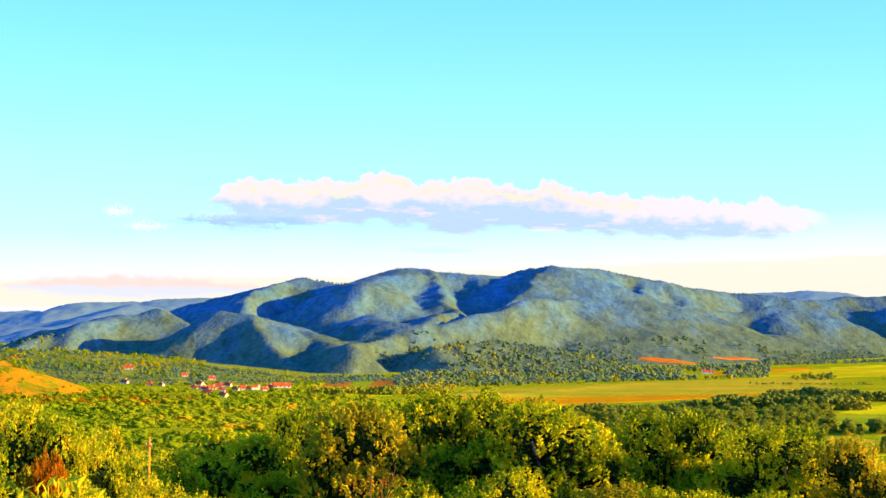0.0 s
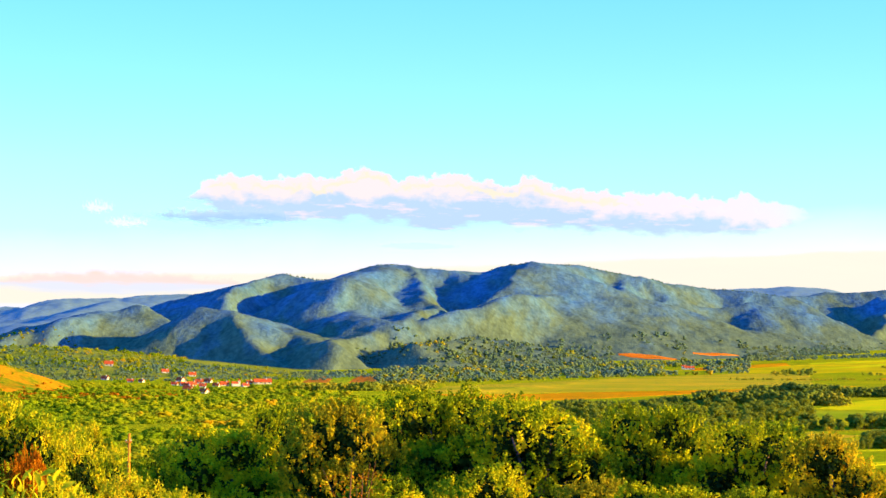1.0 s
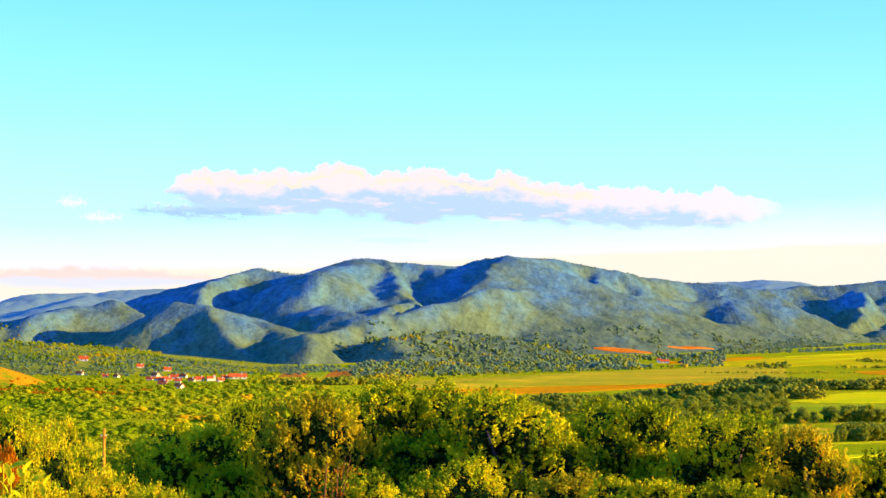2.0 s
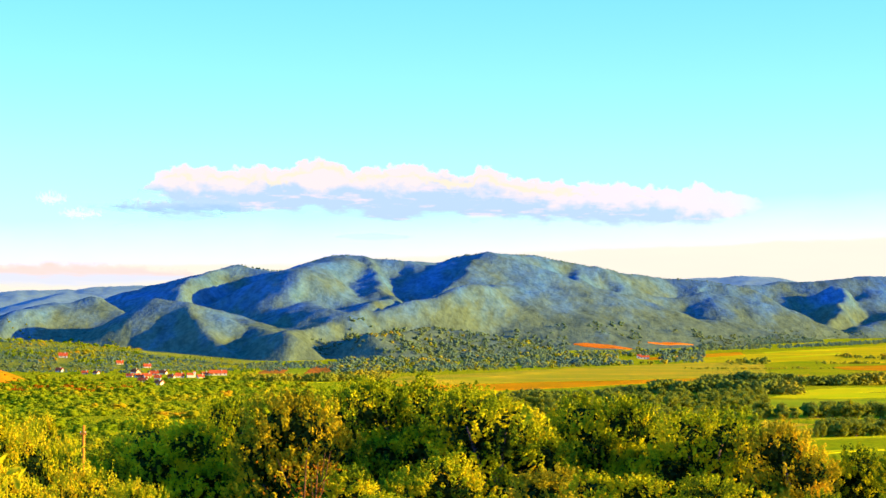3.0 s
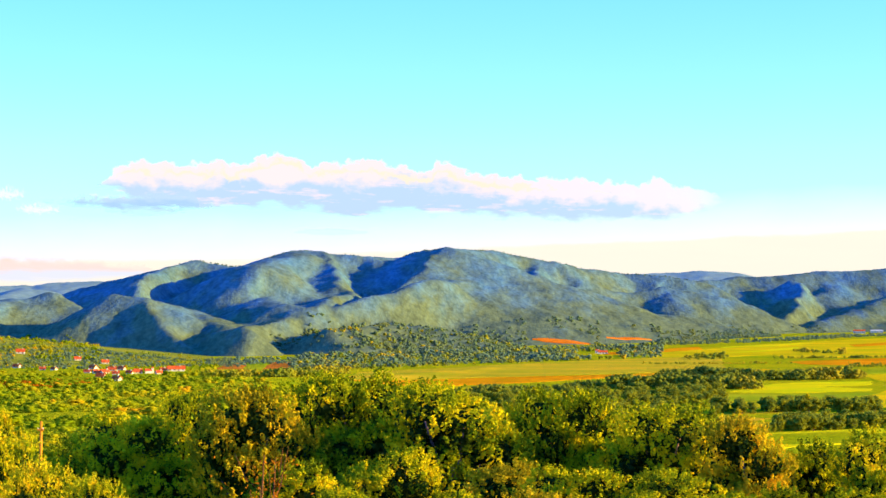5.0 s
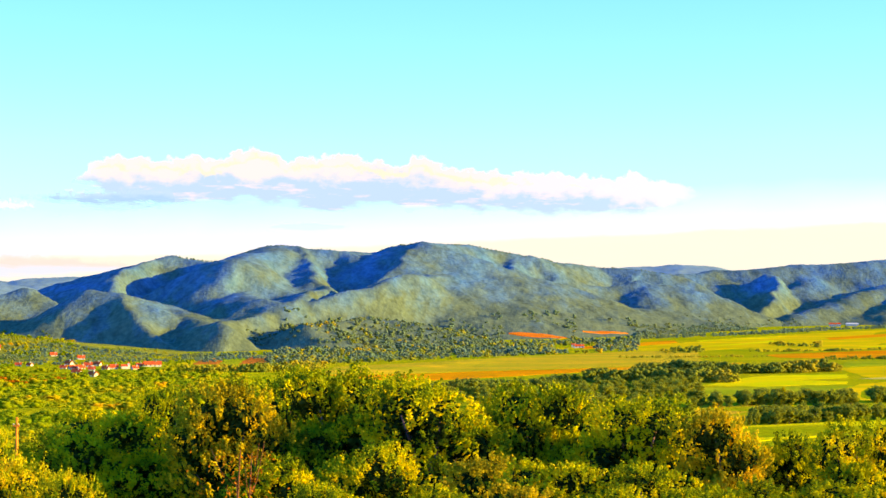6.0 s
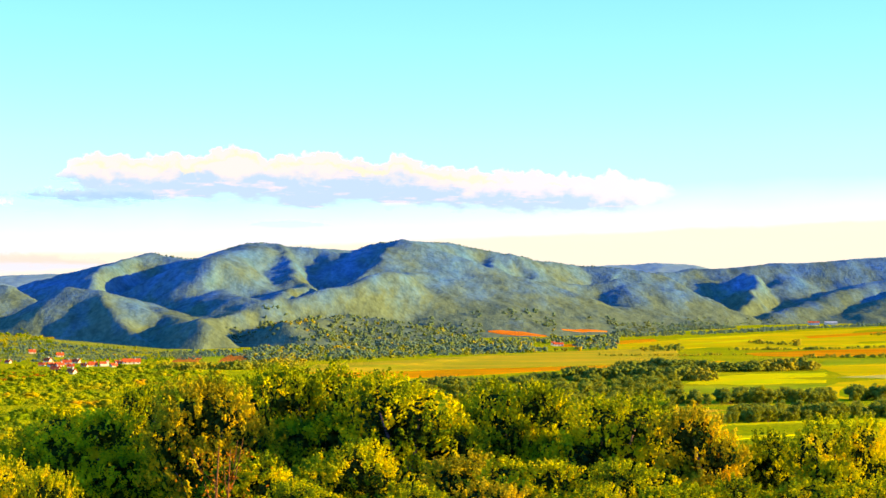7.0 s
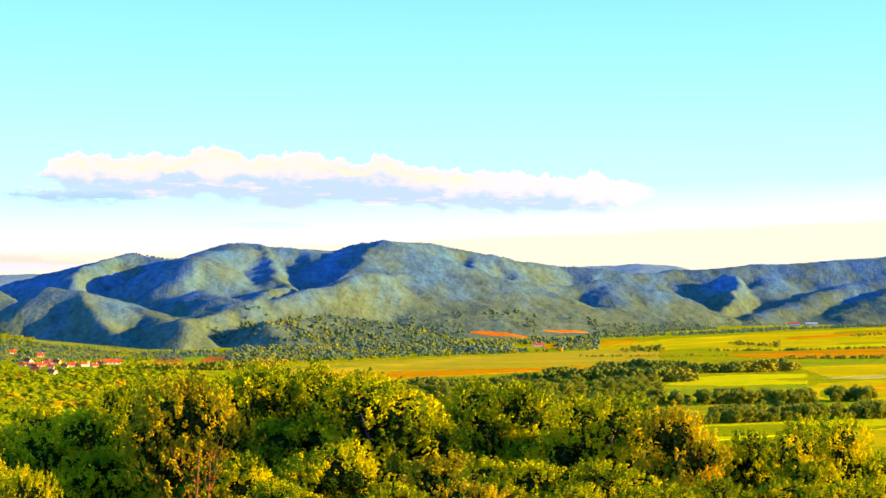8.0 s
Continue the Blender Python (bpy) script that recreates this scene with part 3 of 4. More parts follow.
def make_cloud(west, east, low, high, mat, label, reach=4860.0):
    """A cloud bank far behind everything: a patch of the sky's bowl between bearings and rises in degrees."""
    cols, rows = 60, 14
    u, w = np.meshgrid(np.linspace(0, 1, cols), np.linspace(0, 1, rows))
    a, e = np.radians(west + (east - west) * u), np.radians(low + (high - low) * w)
    bulge = reach - 40 * np.sin(np.pi * u) * np.sin(np.pi * w)
    v = np.stack([bulge * np.sin(a) * np.cos(e), bulge * np.cos(a) * np.cos(e), EYE + bulge * np.sin(e)], -1).reshape(-1, 3)
    f = grid_faces(rows, cols)
    me = mesh_of("cloud", v, f, mat, True)
    lay = me.uv_layers.new(name="sky")
    flat = np.stack([u.ravel(), w.ravel()], 1)
    idx = np.zeros(len(me.loops), dtype=np.int32)
    me.loops.foreach_get("vertex_index", idx)
    lay.data.foreach_set("uv", flat[idx].astype(np.float32).ravel())
    ob = new("cloud", me)
    ob.visible_shadow = False
    return tagged(ob, label, "cloud", kind="structure")


LILAC, BLUSH, CREAM = (0.55, 0.74, 1.0), (1.0, 0.88, 0.90), (1.0, 0.90, 0.72)
make_cloud(-9.30, 9.78, 1.51, 4.29, cloud_stuff(
    "cloud_bank",
    [(0.0, 0.50), (0.056, 0.46), (0.12, 0.33), (0.20, 0.28), (0.27, 0.30), (0.34, 0.28), (0.41, 0.19), (0.45, 0.25), (0.58, 0.21), (0.74, 0.17), (0.83, 0.17), (0.88, 0.21), (0.93, 0.33), (1.0, 0.4)],
    [(0.0, 0.42), (0.04, 0.52), (0.056, 0.63), (0.072, 0.73), (0.097, 0.765), (0.177, 0.74), (0.214, 0.78), (0.224, 0.73), (0.25, 0.76), (0.282, 0.85), (0.323, 0.81), (0.345, 0.73), (0.36, 0.765), (0.411, 0.78), (0.47, 0.74), (0.512, 0.69), (0.526, 0.77), (0.573, 0.68), (0.613, 0.63), (0.70, 0.60), (0.79, 0.55), (0.823, 0.54), (0.838, 0.61), (0.86, 0.53), (0.903, 0.49), (0.94, 0.40), (1.0, 0.2)],
    LILAC, BLUSH, CREAM, 0.12, 1.0, ((0.0, 0.35), (0.05, 0.9), (0.08, 1.0), (0.6, 1.0), (0.88, 0.85), (0.98, 0.0), (1.0, 0.0)), 0.03,
    [(0.0, 0.62), (0.06, 0.56), (0.15, 0.52), (0.21, 0.53), (0.25, 0.58), (0.30, 0.52), (0.345, 0.59), (0.38, 0.53), (0.46, 0.56), (0.53, 0.52), (0.62, 0.44), (0.75, 0.36), (0.85, 0.28), (1.0, 0.2)]), "long cumulus bank, cream crest and lilac base")

WISP_BASE, WISP_TOP = [(0.0, 0.5), (0.5, 0.22), (1.0, 0.5)], [(0.0, 0.5), (0.3, 0.86), (0.7, 0.8), (1.0, 0.5)]
make_cloud(-10.36, -5.48, 1.97, 3.13, cloud_stuff("grey_wisp", [(0.0, 0.45), (0.3, 0.30), (0.7, 0.22), (1.0, 0.3)], [(0.0, 0.5), (0.25, 0.58), (0.6, 0.70), (1.0, 0.72)], (0.45, 0.68, 1.0), (0.56, 0.76, 1.0), BLUSH, 0.55, 1.0, ((0.0, 0.6), (0.3, 1.0), (0.8, 1.0), (1.0, 0.2)), edge=0.16), "thin lilac wisp of cloud", 4850.0)
make_cloud(-11.40, -10.43, 2.41, 2.96, cloud_stuff("small_puff", WISP_BASE, WISP_TOP, BLUSH, BLUSH, BLUSH, 1.3, 0.75, edge=0.35), "small blush puff of cloud", 4850.0)
make_cloud(-10.81, -9.45, 2.05, 2.51, cloud_stuff("small_wisp", WISP_BASE, WISP_TOP, BLUSH, BLUSH, BLUSH, 1.3, 0.75, edge=0.35), "small blush wisp of cloud", 4850.0)
make_cloud(-8.47, -6.25, 1.97, 2.51, cloud_stuff("blue_wisp", WISP_BASE, WISP_TOP, LILAC, LILAC, LILAC, 0.4, 0.5, edge=0.2), "thin blue wisp of cloud", 4850.0)
make_cloud(-3.32, -0.99, 1.51, 1.82, cloud_stuff("low_streak", WISP_BASE, WISP_TOP, LILAC, LILAC, LILAC, 0.5, 0.3), "faint streak of cloud", 4850.0)
make_cloud(-14.36, -6.36, 0.02, 1.12, cloud_stuff("low_band", WISP_BASE, WISP_TOP, (0.84, 0.86, 1.0), (1.0, 0.79, 0.74), (1.0, 0.78, 0.68), 0.4, 1.0, edge=0.15), "low rosy band of cloud over the far ridge", 4850.0)
# added emissive sheet that paints the sky's warm glow near the horizon
make_cloud(-19.19, 19.64, -0.51, 3.40, cloud_stuff("horizon_glow_sheet", [(0.0, -0.2), (1.0, -0.2)], [(0.0, 0.66), (0.35, 0.70), (0.6, 0.80), (1.0, 0.97)], (1.0, 0.93, 0.79), (1.0, 0.95, 0.80), (1.0, 0.92, 0.76), 0.10, 1.0, edge=0.34), "added glowing sheet, warm sky tint low over the horizon", 4885.0)

# ---- trees ----


def crown_points(rng, width, low, high, lobes, clumps):
    """Places and outward ways of the shoots on a lumpy crown."""
    mid, half = (low + high) / 2, (high - low) / 2
    cs, rs = [], []
    for k in range(lobes):
        a, q = 2.399 * k + rng.uniform(0, 0.6), math.sqrt(rng.uniform(0.05, 1))
        zz = rng.uniform(-0.75, 0.72)
        room = math.sqrt(1 - zz * zz) * 0.62
        cs.append((q * room * width / 2 * math.cos(a), q * room * width / 2 * math.sin(a), mid + zz * half))
        rs.append(rng.uniform(0.15, 0.26) * width)
    cs, rs = np.array(cs), np.array(rs)
    pick = rng.integers(0, lobes, clumps)
    way = rng.normal(size=(clumps, 3))
    way[:, 2] += 0.65
    way /= np.linalg.norm(way, axis=1, keepdims=True)
    pts = cs[pick] + way * rs[pick, None] * rng.uniform(0.86, 1.22, (clumps, 1))
    fit_z = (high - low) / (pts[:, 2].max() - pts[:, 2].min())
    span = width / 2 / np.quantile(np.hypot(pts[:, 0], pts[:, 1]), 0.98)
    base = pts[:, 2].min()
    for q in (pts, cs):
        q[:, :2] *= span
        q[:, 2] = low + (q[:, 2] - base) * fit_z
    rs = rs * (span + fit_z) / 2
    inside = np.zeros(clumps, dtype=bool)
    for c, r in zip(cs, rs):
        inside |= np.linalg.norm(pts - c, axis=1) < r * 0.7
    keep = ~inside
    return pts[keep], way[keep], cs, rs


def shoots(rng, pts, ways, per, reach, leaf, width):
    """Leafy shoots: each an upright tuft, its leaves turned outwards from the stem like shingles on an egg."""
    n = len(pts)
    stem = ways * 0.7 + np.array([0, 0, 1.0]) + rng.normal(size=(n, 3)) * 0.25
    stem /= np.linalg.norm(stem, axis=1, keepdims=True)
    out = rng.normal(size=(n, per, 3))
    out /= np.linalg.norm(out, axis=2, keepdims=True)
    size = rng.uniform(0.55, 1.35, (n, 1, 1))
    along = (out * stem[:, None]).sum(2, keepdims=True)
    c = pts[:, None] + (out * 0.32 + stem[:, None] * along * 0.55) * reach * size * rng.uniform(0.75, 1.05, (n, per, 1))
    aim = stem[:, None] * 0.8 + np.cross(out, rng.normal(size=(n, per, 3))) * 0.6
    face = out + ways[:, None] * 0.35 + rng.normal(size=(n, per, 3)) * 0.12
    return leaf_sheet(c.reshape(-1, 3), aim.reshape(-1, 3), leaf, width, rng, face.reshape(-1, 3))


def oak_parts(seed, mat, width=3.6, high=6.0, low=1.2, clumps=1750, per=20, leaf=0.086, leaf_width=0.064, lobes=26, reach=0.235, fill=170, inner_mat=None):
    rng = np.random.default_rng(seed)
    pts, ways, cs, rs = crown_points(rng, width, low, high, lobes, clumps)
    v, f = shoots(rng, pts, ways, per, reach, leaf, leaf_width)
    # the inner leaves that fill each lobe under the shoots, by default in painted shade
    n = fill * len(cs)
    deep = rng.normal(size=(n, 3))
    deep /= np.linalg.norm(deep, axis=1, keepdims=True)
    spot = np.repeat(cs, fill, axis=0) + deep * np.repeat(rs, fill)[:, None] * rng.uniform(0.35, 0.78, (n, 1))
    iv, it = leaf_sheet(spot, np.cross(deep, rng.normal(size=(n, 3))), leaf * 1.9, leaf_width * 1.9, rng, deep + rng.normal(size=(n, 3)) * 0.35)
    inner = mesh_of("oak_inner", iv, it, inner_mat or M_INNER_SHADE_LEAF)
    crown = mesh_of("oak_crown", v, f, mat)
    bend = rng.uniform(-0.2, 0.2, 2)
    trunk = mesh_of("oak_trunk", *tube([(0, 0, -0.6), (0.03, 0, 0.6), (bend[0], bend[1], 1.8), (bend[0] * 1.5, bend[1] * 1.5, high * 0.62)], [0.19, 0.15, 0.12, 0.05]), M_BARK, True)
    limbs = []
    for c in cs[:8]:
        z0 = min(c[2] * 0.55, high * 0.5)
        s = (bend[0] * z0 / 1.8, bend[1] * z0 / 1.8, z0)
        m = (s[0] * 0.5 + c[0] * 0.5, s[1] * 0.5 + c[1] * 0.5, z0 * 0.5 + c[2] * 0.5 - 0.1)
        limbs.append(mesh_of("oak_limb", *tube([s, m, tuple(c)], [0.07, 0.05, 0.02], 5), M_BARK, True))
    return (crown, inner), trunk, limbs


def plant(name, kit, place, size, turn, label, category, group="", trunk_name="trunk"):
    (crown, inner), trunk, limbs = kit
    ob = new(name)
    ob.matrix_world = Matrix.LocRotScale(place, Euler((0, 0, turn)), size)
    tagged(ob, label, category, group)
    part(trunk_name, trunk, ob)
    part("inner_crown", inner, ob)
    part("crown", crown, ob)
    for me in limbs:
        part("limb", me, ob)
    return ob


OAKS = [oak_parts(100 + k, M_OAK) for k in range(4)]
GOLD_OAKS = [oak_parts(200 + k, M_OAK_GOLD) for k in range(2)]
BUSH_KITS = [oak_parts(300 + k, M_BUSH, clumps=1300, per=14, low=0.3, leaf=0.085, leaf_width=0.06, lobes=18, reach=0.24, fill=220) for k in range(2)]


def stand(kit, name, x, y, top, wide, turn, label, category, group):
    """Plants a tree so that its crown reaches the height top and the width wide."""
    z = float(land(x, y))
    tall = max(top - z, 1.5)
    return plant(name, kit, (x, y, z), (wide / 3.0, wide / 3.0, tall / 6.1), turn, label, category, group)


GREEN_LABEL = "leafy green oak on the slope, sunlit yellow-green shoots"
GOLD_LABEL = "oak with golden-brown foliage on the slope"
BUSH_LABEL = "bright yellow-green bush close to the lookout"
FRONT = [
    ((-8.14, 62.00, 61.50), 3.4, 0), ((-10.36, 66.00, 60.60), 2.6, 1), ((-7.16, 67.00, 62.05), 2.3, 2), ((-4.62, 60.00, 62.41), 3.1, 4), ((-3.39, 68.00, 62.45), 2.9, 3),
    ((-1.58, 62.00, 62.70), 3.3, 0), ((-0.07, 69.00, 62.20), 2.8, 1), ((1.27, 60.00, 62.55), 3.8, 2), ((3.60, 66.00, 61.75), 2.6, 3), ((4.64, 62.00, 62.25), 2.9, 0),
    ((6.47, 68.00, 61.55), 2.5, 1), ((7.01, 60.00, 61.98), 3.3, 2), ((9.37, 67.00, 61.10), 2.3, 3), ((9.37, 58.00, 61.72), 2.6, 5), ((11.78, 62.00, 60.75), 2.7, 1),
    ((13.15, 58.00, 61.38), 2.6, 2), ((15.55, 60.00, 60.05), 2.6, 0), ((13.80, 66.00, 60.11), 2.4, 3),
]
LOW = [
    ((-2.74, 52.00, 60.87), 2.4, 1), ((-0.35, 54.00, 61.02), 2.6, 3), ((2.06, 52.00, 60.87), 2.5, 5), ((4.01, 50.00, 60.88), 2.4, 0), ((6.59, 50.00, 60.82), 2.5, 2),
    ((8.62, 50.00, 60.48), 2.2, 1), ((10.93, 50.00, 60.34), 2.4, 3), ((-1.17, 46.00, 60.75), 2.0, 2), ((0.95, 46.00, 60.69), 2.1, 1), ((2.82, 46.00, 60.69), 2.0, 5), ((4.94, 46.00, 60.63), 2.0, 3),
    ((6.93, 46.00, 60.57), 2.0, 0), ((11.92, 48.00, 60.52), 2.4, 2),
]
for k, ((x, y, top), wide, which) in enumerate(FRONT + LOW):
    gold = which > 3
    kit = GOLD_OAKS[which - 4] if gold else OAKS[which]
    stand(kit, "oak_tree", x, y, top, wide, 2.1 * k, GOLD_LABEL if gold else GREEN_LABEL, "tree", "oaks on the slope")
for k, ((x, y, top), wide) in enumerate([
    ((-7.60, 30.00, 63.82), 1.7), ((-6.75, 29.00, 63.72), 1.5), ((-6.38, 30.00, 63.31), 1.3), ((-5.96, 31.00, 63.00), 1.1), ((-9.03, 46.00, 62.57), 1.0),
    ((-5.67, 26.00, 63.08), 1.5), ((-5.12, 28.00, 62.78), 1.1), ((-4.42, 27.00, 62.67), 0.9), ((-3.83, 26.00, 62.79), 0.7), ((-6.13, 25.00, 63.15), 1.6),
]):
    stand(BUSH_KITS[k % 2], "bush", x, y, top, wide, 1.3 * k, BUSH_LABEL, "bush", "bushes by the lookout")


BACK = [
    ((-10.71, 74.00, 59.52), 3.0, 2), ((-6.70, 74.00, 60.33), 3.0, 0), ((-2.76, 76.00, 61.02), 3.0, 1), ((2.80, 76.00, 60.71), 3.0, 0), ((4.53, 74.00, 60.33), 2.8, 2), ((6.83, 75.00, 60.16), 3.0, 3),
    ((9.55, 74.00, 60.02), 3.0, 1), ((10.66, 72.00, 59.96), 2.8, 0), ((12.81, 72.00, 59.44), 2.8, 2), ((13.97, 70.00, 59.53), 2.8, 1), ((17.49, 72.00, 59.67), 2.8, 3),
]
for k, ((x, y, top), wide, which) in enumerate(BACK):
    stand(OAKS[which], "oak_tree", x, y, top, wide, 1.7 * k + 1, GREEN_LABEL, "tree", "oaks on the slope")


# ---- the valley ----


def scatter(corners, count, rng):
    """Places spread over a four-sided patch, thinning evenly with distance."""
    c = np.array([(x / y, 1.0 / y) for x, y in corners])
    u, w = rng.uniform(0, 1, (2, count))
    p = (c[0][None] * (1 - u)[:, None] + c[1][None] * u[:, None]) * (1 - w)[:, None] + (c[3][None] * (1 - u)[:, None] + c[2][None] * u[:, None]) * w[:, None]
    y = 1.0 / p[:, 1]
    return p[:, 0] * y, y


def row_of(points, count, deep, rng):
    """Places along a line of trees, spread over its depth."""
    p = np.array(points)
    seg = np.hypot(*np.diff(p, axis=0).T)
    t = np.sort(rng.uniform(0, seg.sum(), count))
    at = np.concatenate([[0], np.cumsum(seg)])
    x, y = np.interp(t, at, p[:, 0]), np.interp(t, at, p[:, 1])
    return x + rng.normal(size=count) * 2.0, y + rng.uniform(-0.5, 0.5, count) * deep


def lumps(x, y, z, wide, tall, each, rng):
    """Crowns made of a few uneven lumps, for woods and bushes seen from afar: vertices and triangles."""
    seg, rises = 6, (-0.75, -0.1, 0.55)
    ring = np.array([(math.cos((a + 0.5 * r) * 2 * math.pi / seg) * math.cos(e), math.sin((a + 0.5 * r) * 2 * math.pi / seg) * math.cos(e), math.sin(e)) for r, e in enumerate(rises) for a in range(seg)] + [(0, 0, 1)])
    x, y, z, wide, tall = (np.repeat(q, each) for q in (x, y, z, wide, tall))
    n, k = len(x), len(ring)
    a, q, up = rng.uniform(0, 6.28, n), rng.uniform(0.1, 0.78, n), rng.uniform(0.15, 0.80, n)
    x, y, z = x + np.cos(a) * q * wide, y + np.sin(a) * q * wide, z + up * tall
    up_to = np.sqrt(1 - 0.75 * up)
    x, y = x - np.cos(a) * q * wide * (1 - up_to), y - np.sin(a) * q * wide * (1 - up_to)
    fine = (5 / each) ** 0.5
    w, h = wide * rng.uniform(0.28, 0.50, n) * fine, tall * rng.uniform(0.16, 0.30, n) * fine
    push = rng.uniform(0.62, 1.18, (n, k))
    v = np.stack([x[:, None] + ring[None, :, 0] * push * w[:, None], y[:, None] + ring[None, :, 1] * push * w[:, None], z[:, None] + ring[None, :, 2] * push * h[:, None]], 2)
    t = []
    for r in range(len(rises) - 1):
        for a in range(seg):
            b = (a + 1) % seg
            t += [(r * seg + a, r * seg + b, (r + 1) * seg + b), (r * seg + a, (r + 1) * seg + b, (r + 1) * seg + a)]
    t += [((len(rises) - 1) * seg + a, (len(rises) - 1) * seg + (a + 1) % seg, k - 1) for a in range(seg)]
    return v.reshape(-1, 3), (np.arange(n)[:, None, None] * k + np.array(t)[None]).reshape(-1, 3)


def bushy(name, x, y, z, wide, tall, per, leaf, mat, label, category, rng, each=5):
    """A sheet of bushes or far trees: lumpy crowns with ragged leaves about them."""
    dv, df = lumps(x, y, z, wide, tall, each, rng)
    v, f = leafy_mounds(x, y, z, wide, tall, per, leaf, rng)
    me = mesh_of(name, np.concatenate([dv, v]), np.concatenate([df, f + len(dv)]), mat, True)
    return tagged(new(name, me), label, category, kind="stuff")


def leafy_mounds(x, y, z, wide, tall, per, leaf, rng, low=0.05):
    n = len(x)
    way = rng.normal(size=(n, per, 3))
    way[:, :, 2] = np.abs(way[:, :, 2]) + 0.05
    way /= np.linalg.norm(way, axis=2, keepdims=True)
    lump = 1 + 0.3 * np.sin(way[:, :, 0:1] * 5 + rng.uniform(0, 6, (n, 1, 1))) * np.cos(way[:, :, 1:2] * 4)
    c = np.stack([x, y, z], 1)[:, None] + way * lump * np.stack([wide, wide, tall], 1)[:, None] * rng.uniform(0.75, 1.05, (n, per, 1))
    aim = np.cross(way, rng.normal(size=(n, per, 3))) + np.array([0, 0, 0.3])
    face = way * np.array([1, 1, 0.8]) + rng.normal(size=(n, per, 3)) * 0.2
    ln = (leaf * np.ones(n))
    ln = np.repeat(ln, per)[:, None]
    return leaf_sheet(c.reshape(-1, 3), aim.reshape(-1, 3), ln, ln * 0.9, rng, face.reshape(-1, 3))


VILLAGE = [(-371, 1982), (-312, 1950), (-284, 1934), (-273, 1790), (-249, 1650), (-242, 1648), (-259, 1668), (-228, 1608), (-190, 1346), (-220, 1628), (-216, 1646), (-205, 1720), (-311, 1760), (-301, 1758), (-345, 1826), (-197, 1626), (-220, 1478), (-247, 1722), (-244, 1756)]


def clearing(x, y):
    """Where the woods leave the red fields, the farm and the village houses open to view."""
    side = x / y
    free = ((side > 0.055) & (side < 0.088) & (y > 2480) & (y < 2720)) | ((side > 0.090) & (side < 0.118) & (y > 2560) & (y < 2880)) | ((side > 0.080) & (side < 0.100) & (y > 2060) & (y < 2330))
    for hx, hy in VILLAGE + [(-207, 1646), (-199, 1718), (-189, 1718)]:
        free |= (np.abs(side - hx / hy) < 0.0030) & (y > hy - 130) & (y < hy + 6)
    return free


def woods(name, places, tall, mat, label, rng, per=30, leaf=1.3, slim=0.85, uphill=False, each=5):
    x, y = places
    free = ~clearing(x, y) & ((surface(x, y) < land(x, y) + 6) | (x > -200) | uphill)
    x, y = x[free], y[free]
    h = tall * rng.uniform(0.45, 0.85, len(x)) * (1 + 0.35 * fractal(x, y, 45, 66, 2))
    return bushy(name, x, y, surface(x, y) - 0.3, h * slim * rng.uniform(0.8, 1.3, len(x)), h, per // 2, leaf * 0.7, mat, label, "trees", rng, each)


rng = np.random.default_rng(7)
# scrub on the hillside
ratio = rng.uniform(-0.27, 0.06, 7000)
far = 150 * (11.0 ** rng.uniform(0, 1, 7000))
keep = fractal(ratio * far, far, 60, 90, 3) + 0.5 * fractal(ratio * 4000, np.log(far) * 900, 120, 91, 2) > -0.75
keep &= (ratio < 0.033 - far / 12000) & ~clearing(ratio * far, far)
ratio, far = ratio[keep], far[keep]
sx, sy = ratio * far, far
wide = rng.uniform(0.45, 1.25, len(sx)) ** 1.5 * 2.7 * (0.75 + far / 1400)
near = far < 380
for name, sel, per, label in (("scrub", near, 60, "leafy yellow-green bushes on the near hillside"), ("scrub", ~near, 26, "dense yellow-green scrub covering the hillside")):
    w = wide[sel]
    bushy(name, sx[sel], sy[sel], land(sx[sel], sy[sel]) - 0.3, w, w * rng.uniform(0.40, 0.72, len(w)), per, 0.16 + w * 0.10 + far[sel] / 2400, M_SCRUB, label, "bushes", rng)

# forest edge on the lower slopes
px = rng.uniform(-0.17, 0.24, 30000)
py = 1.0 / rng.uniform(1 / 3500, 1 / 2250, 30000)
pz = surface(px * py, py)
keep = (pz > 1.0) & (pz < 4 + 16 * rng.uniform(0, 1, 30000) ** 2) & (fractal(px * py, py, 110, 77, 3) > -0.5) & ~clearing(px * py, py) & (px > -0.07)
px, py, pz = px[keep] * py[keep], py[keep], pz[keep]
h = rng.uniform(1.3, 3.0, len(px))
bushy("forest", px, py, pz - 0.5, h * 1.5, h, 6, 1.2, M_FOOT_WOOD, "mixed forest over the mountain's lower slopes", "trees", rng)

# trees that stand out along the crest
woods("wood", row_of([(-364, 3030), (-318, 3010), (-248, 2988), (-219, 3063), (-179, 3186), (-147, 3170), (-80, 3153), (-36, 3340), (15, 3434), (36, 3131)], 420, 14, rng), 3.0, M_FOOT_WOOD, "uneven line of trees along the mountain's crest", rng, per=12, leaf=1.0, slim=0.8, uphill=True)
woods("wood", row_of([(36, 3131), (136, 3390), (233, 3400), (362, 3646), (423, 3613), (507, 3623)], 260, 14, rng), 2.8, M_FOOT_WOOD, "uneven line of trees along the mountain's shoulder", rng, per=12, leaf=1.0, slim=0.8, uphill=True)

# single trees of the near valley
VALLEY_KITS = [oak_parts(400 + k, M_VALLEY_TREE, width=6.0, high=9.0, low=1.0, clumps=130, per=5, leaf=0.85, leaf_width=0.6, lobes=12, reach=0.9, fill=26, inner_mat=M_VALLEY_TREE) for k in range(4)]
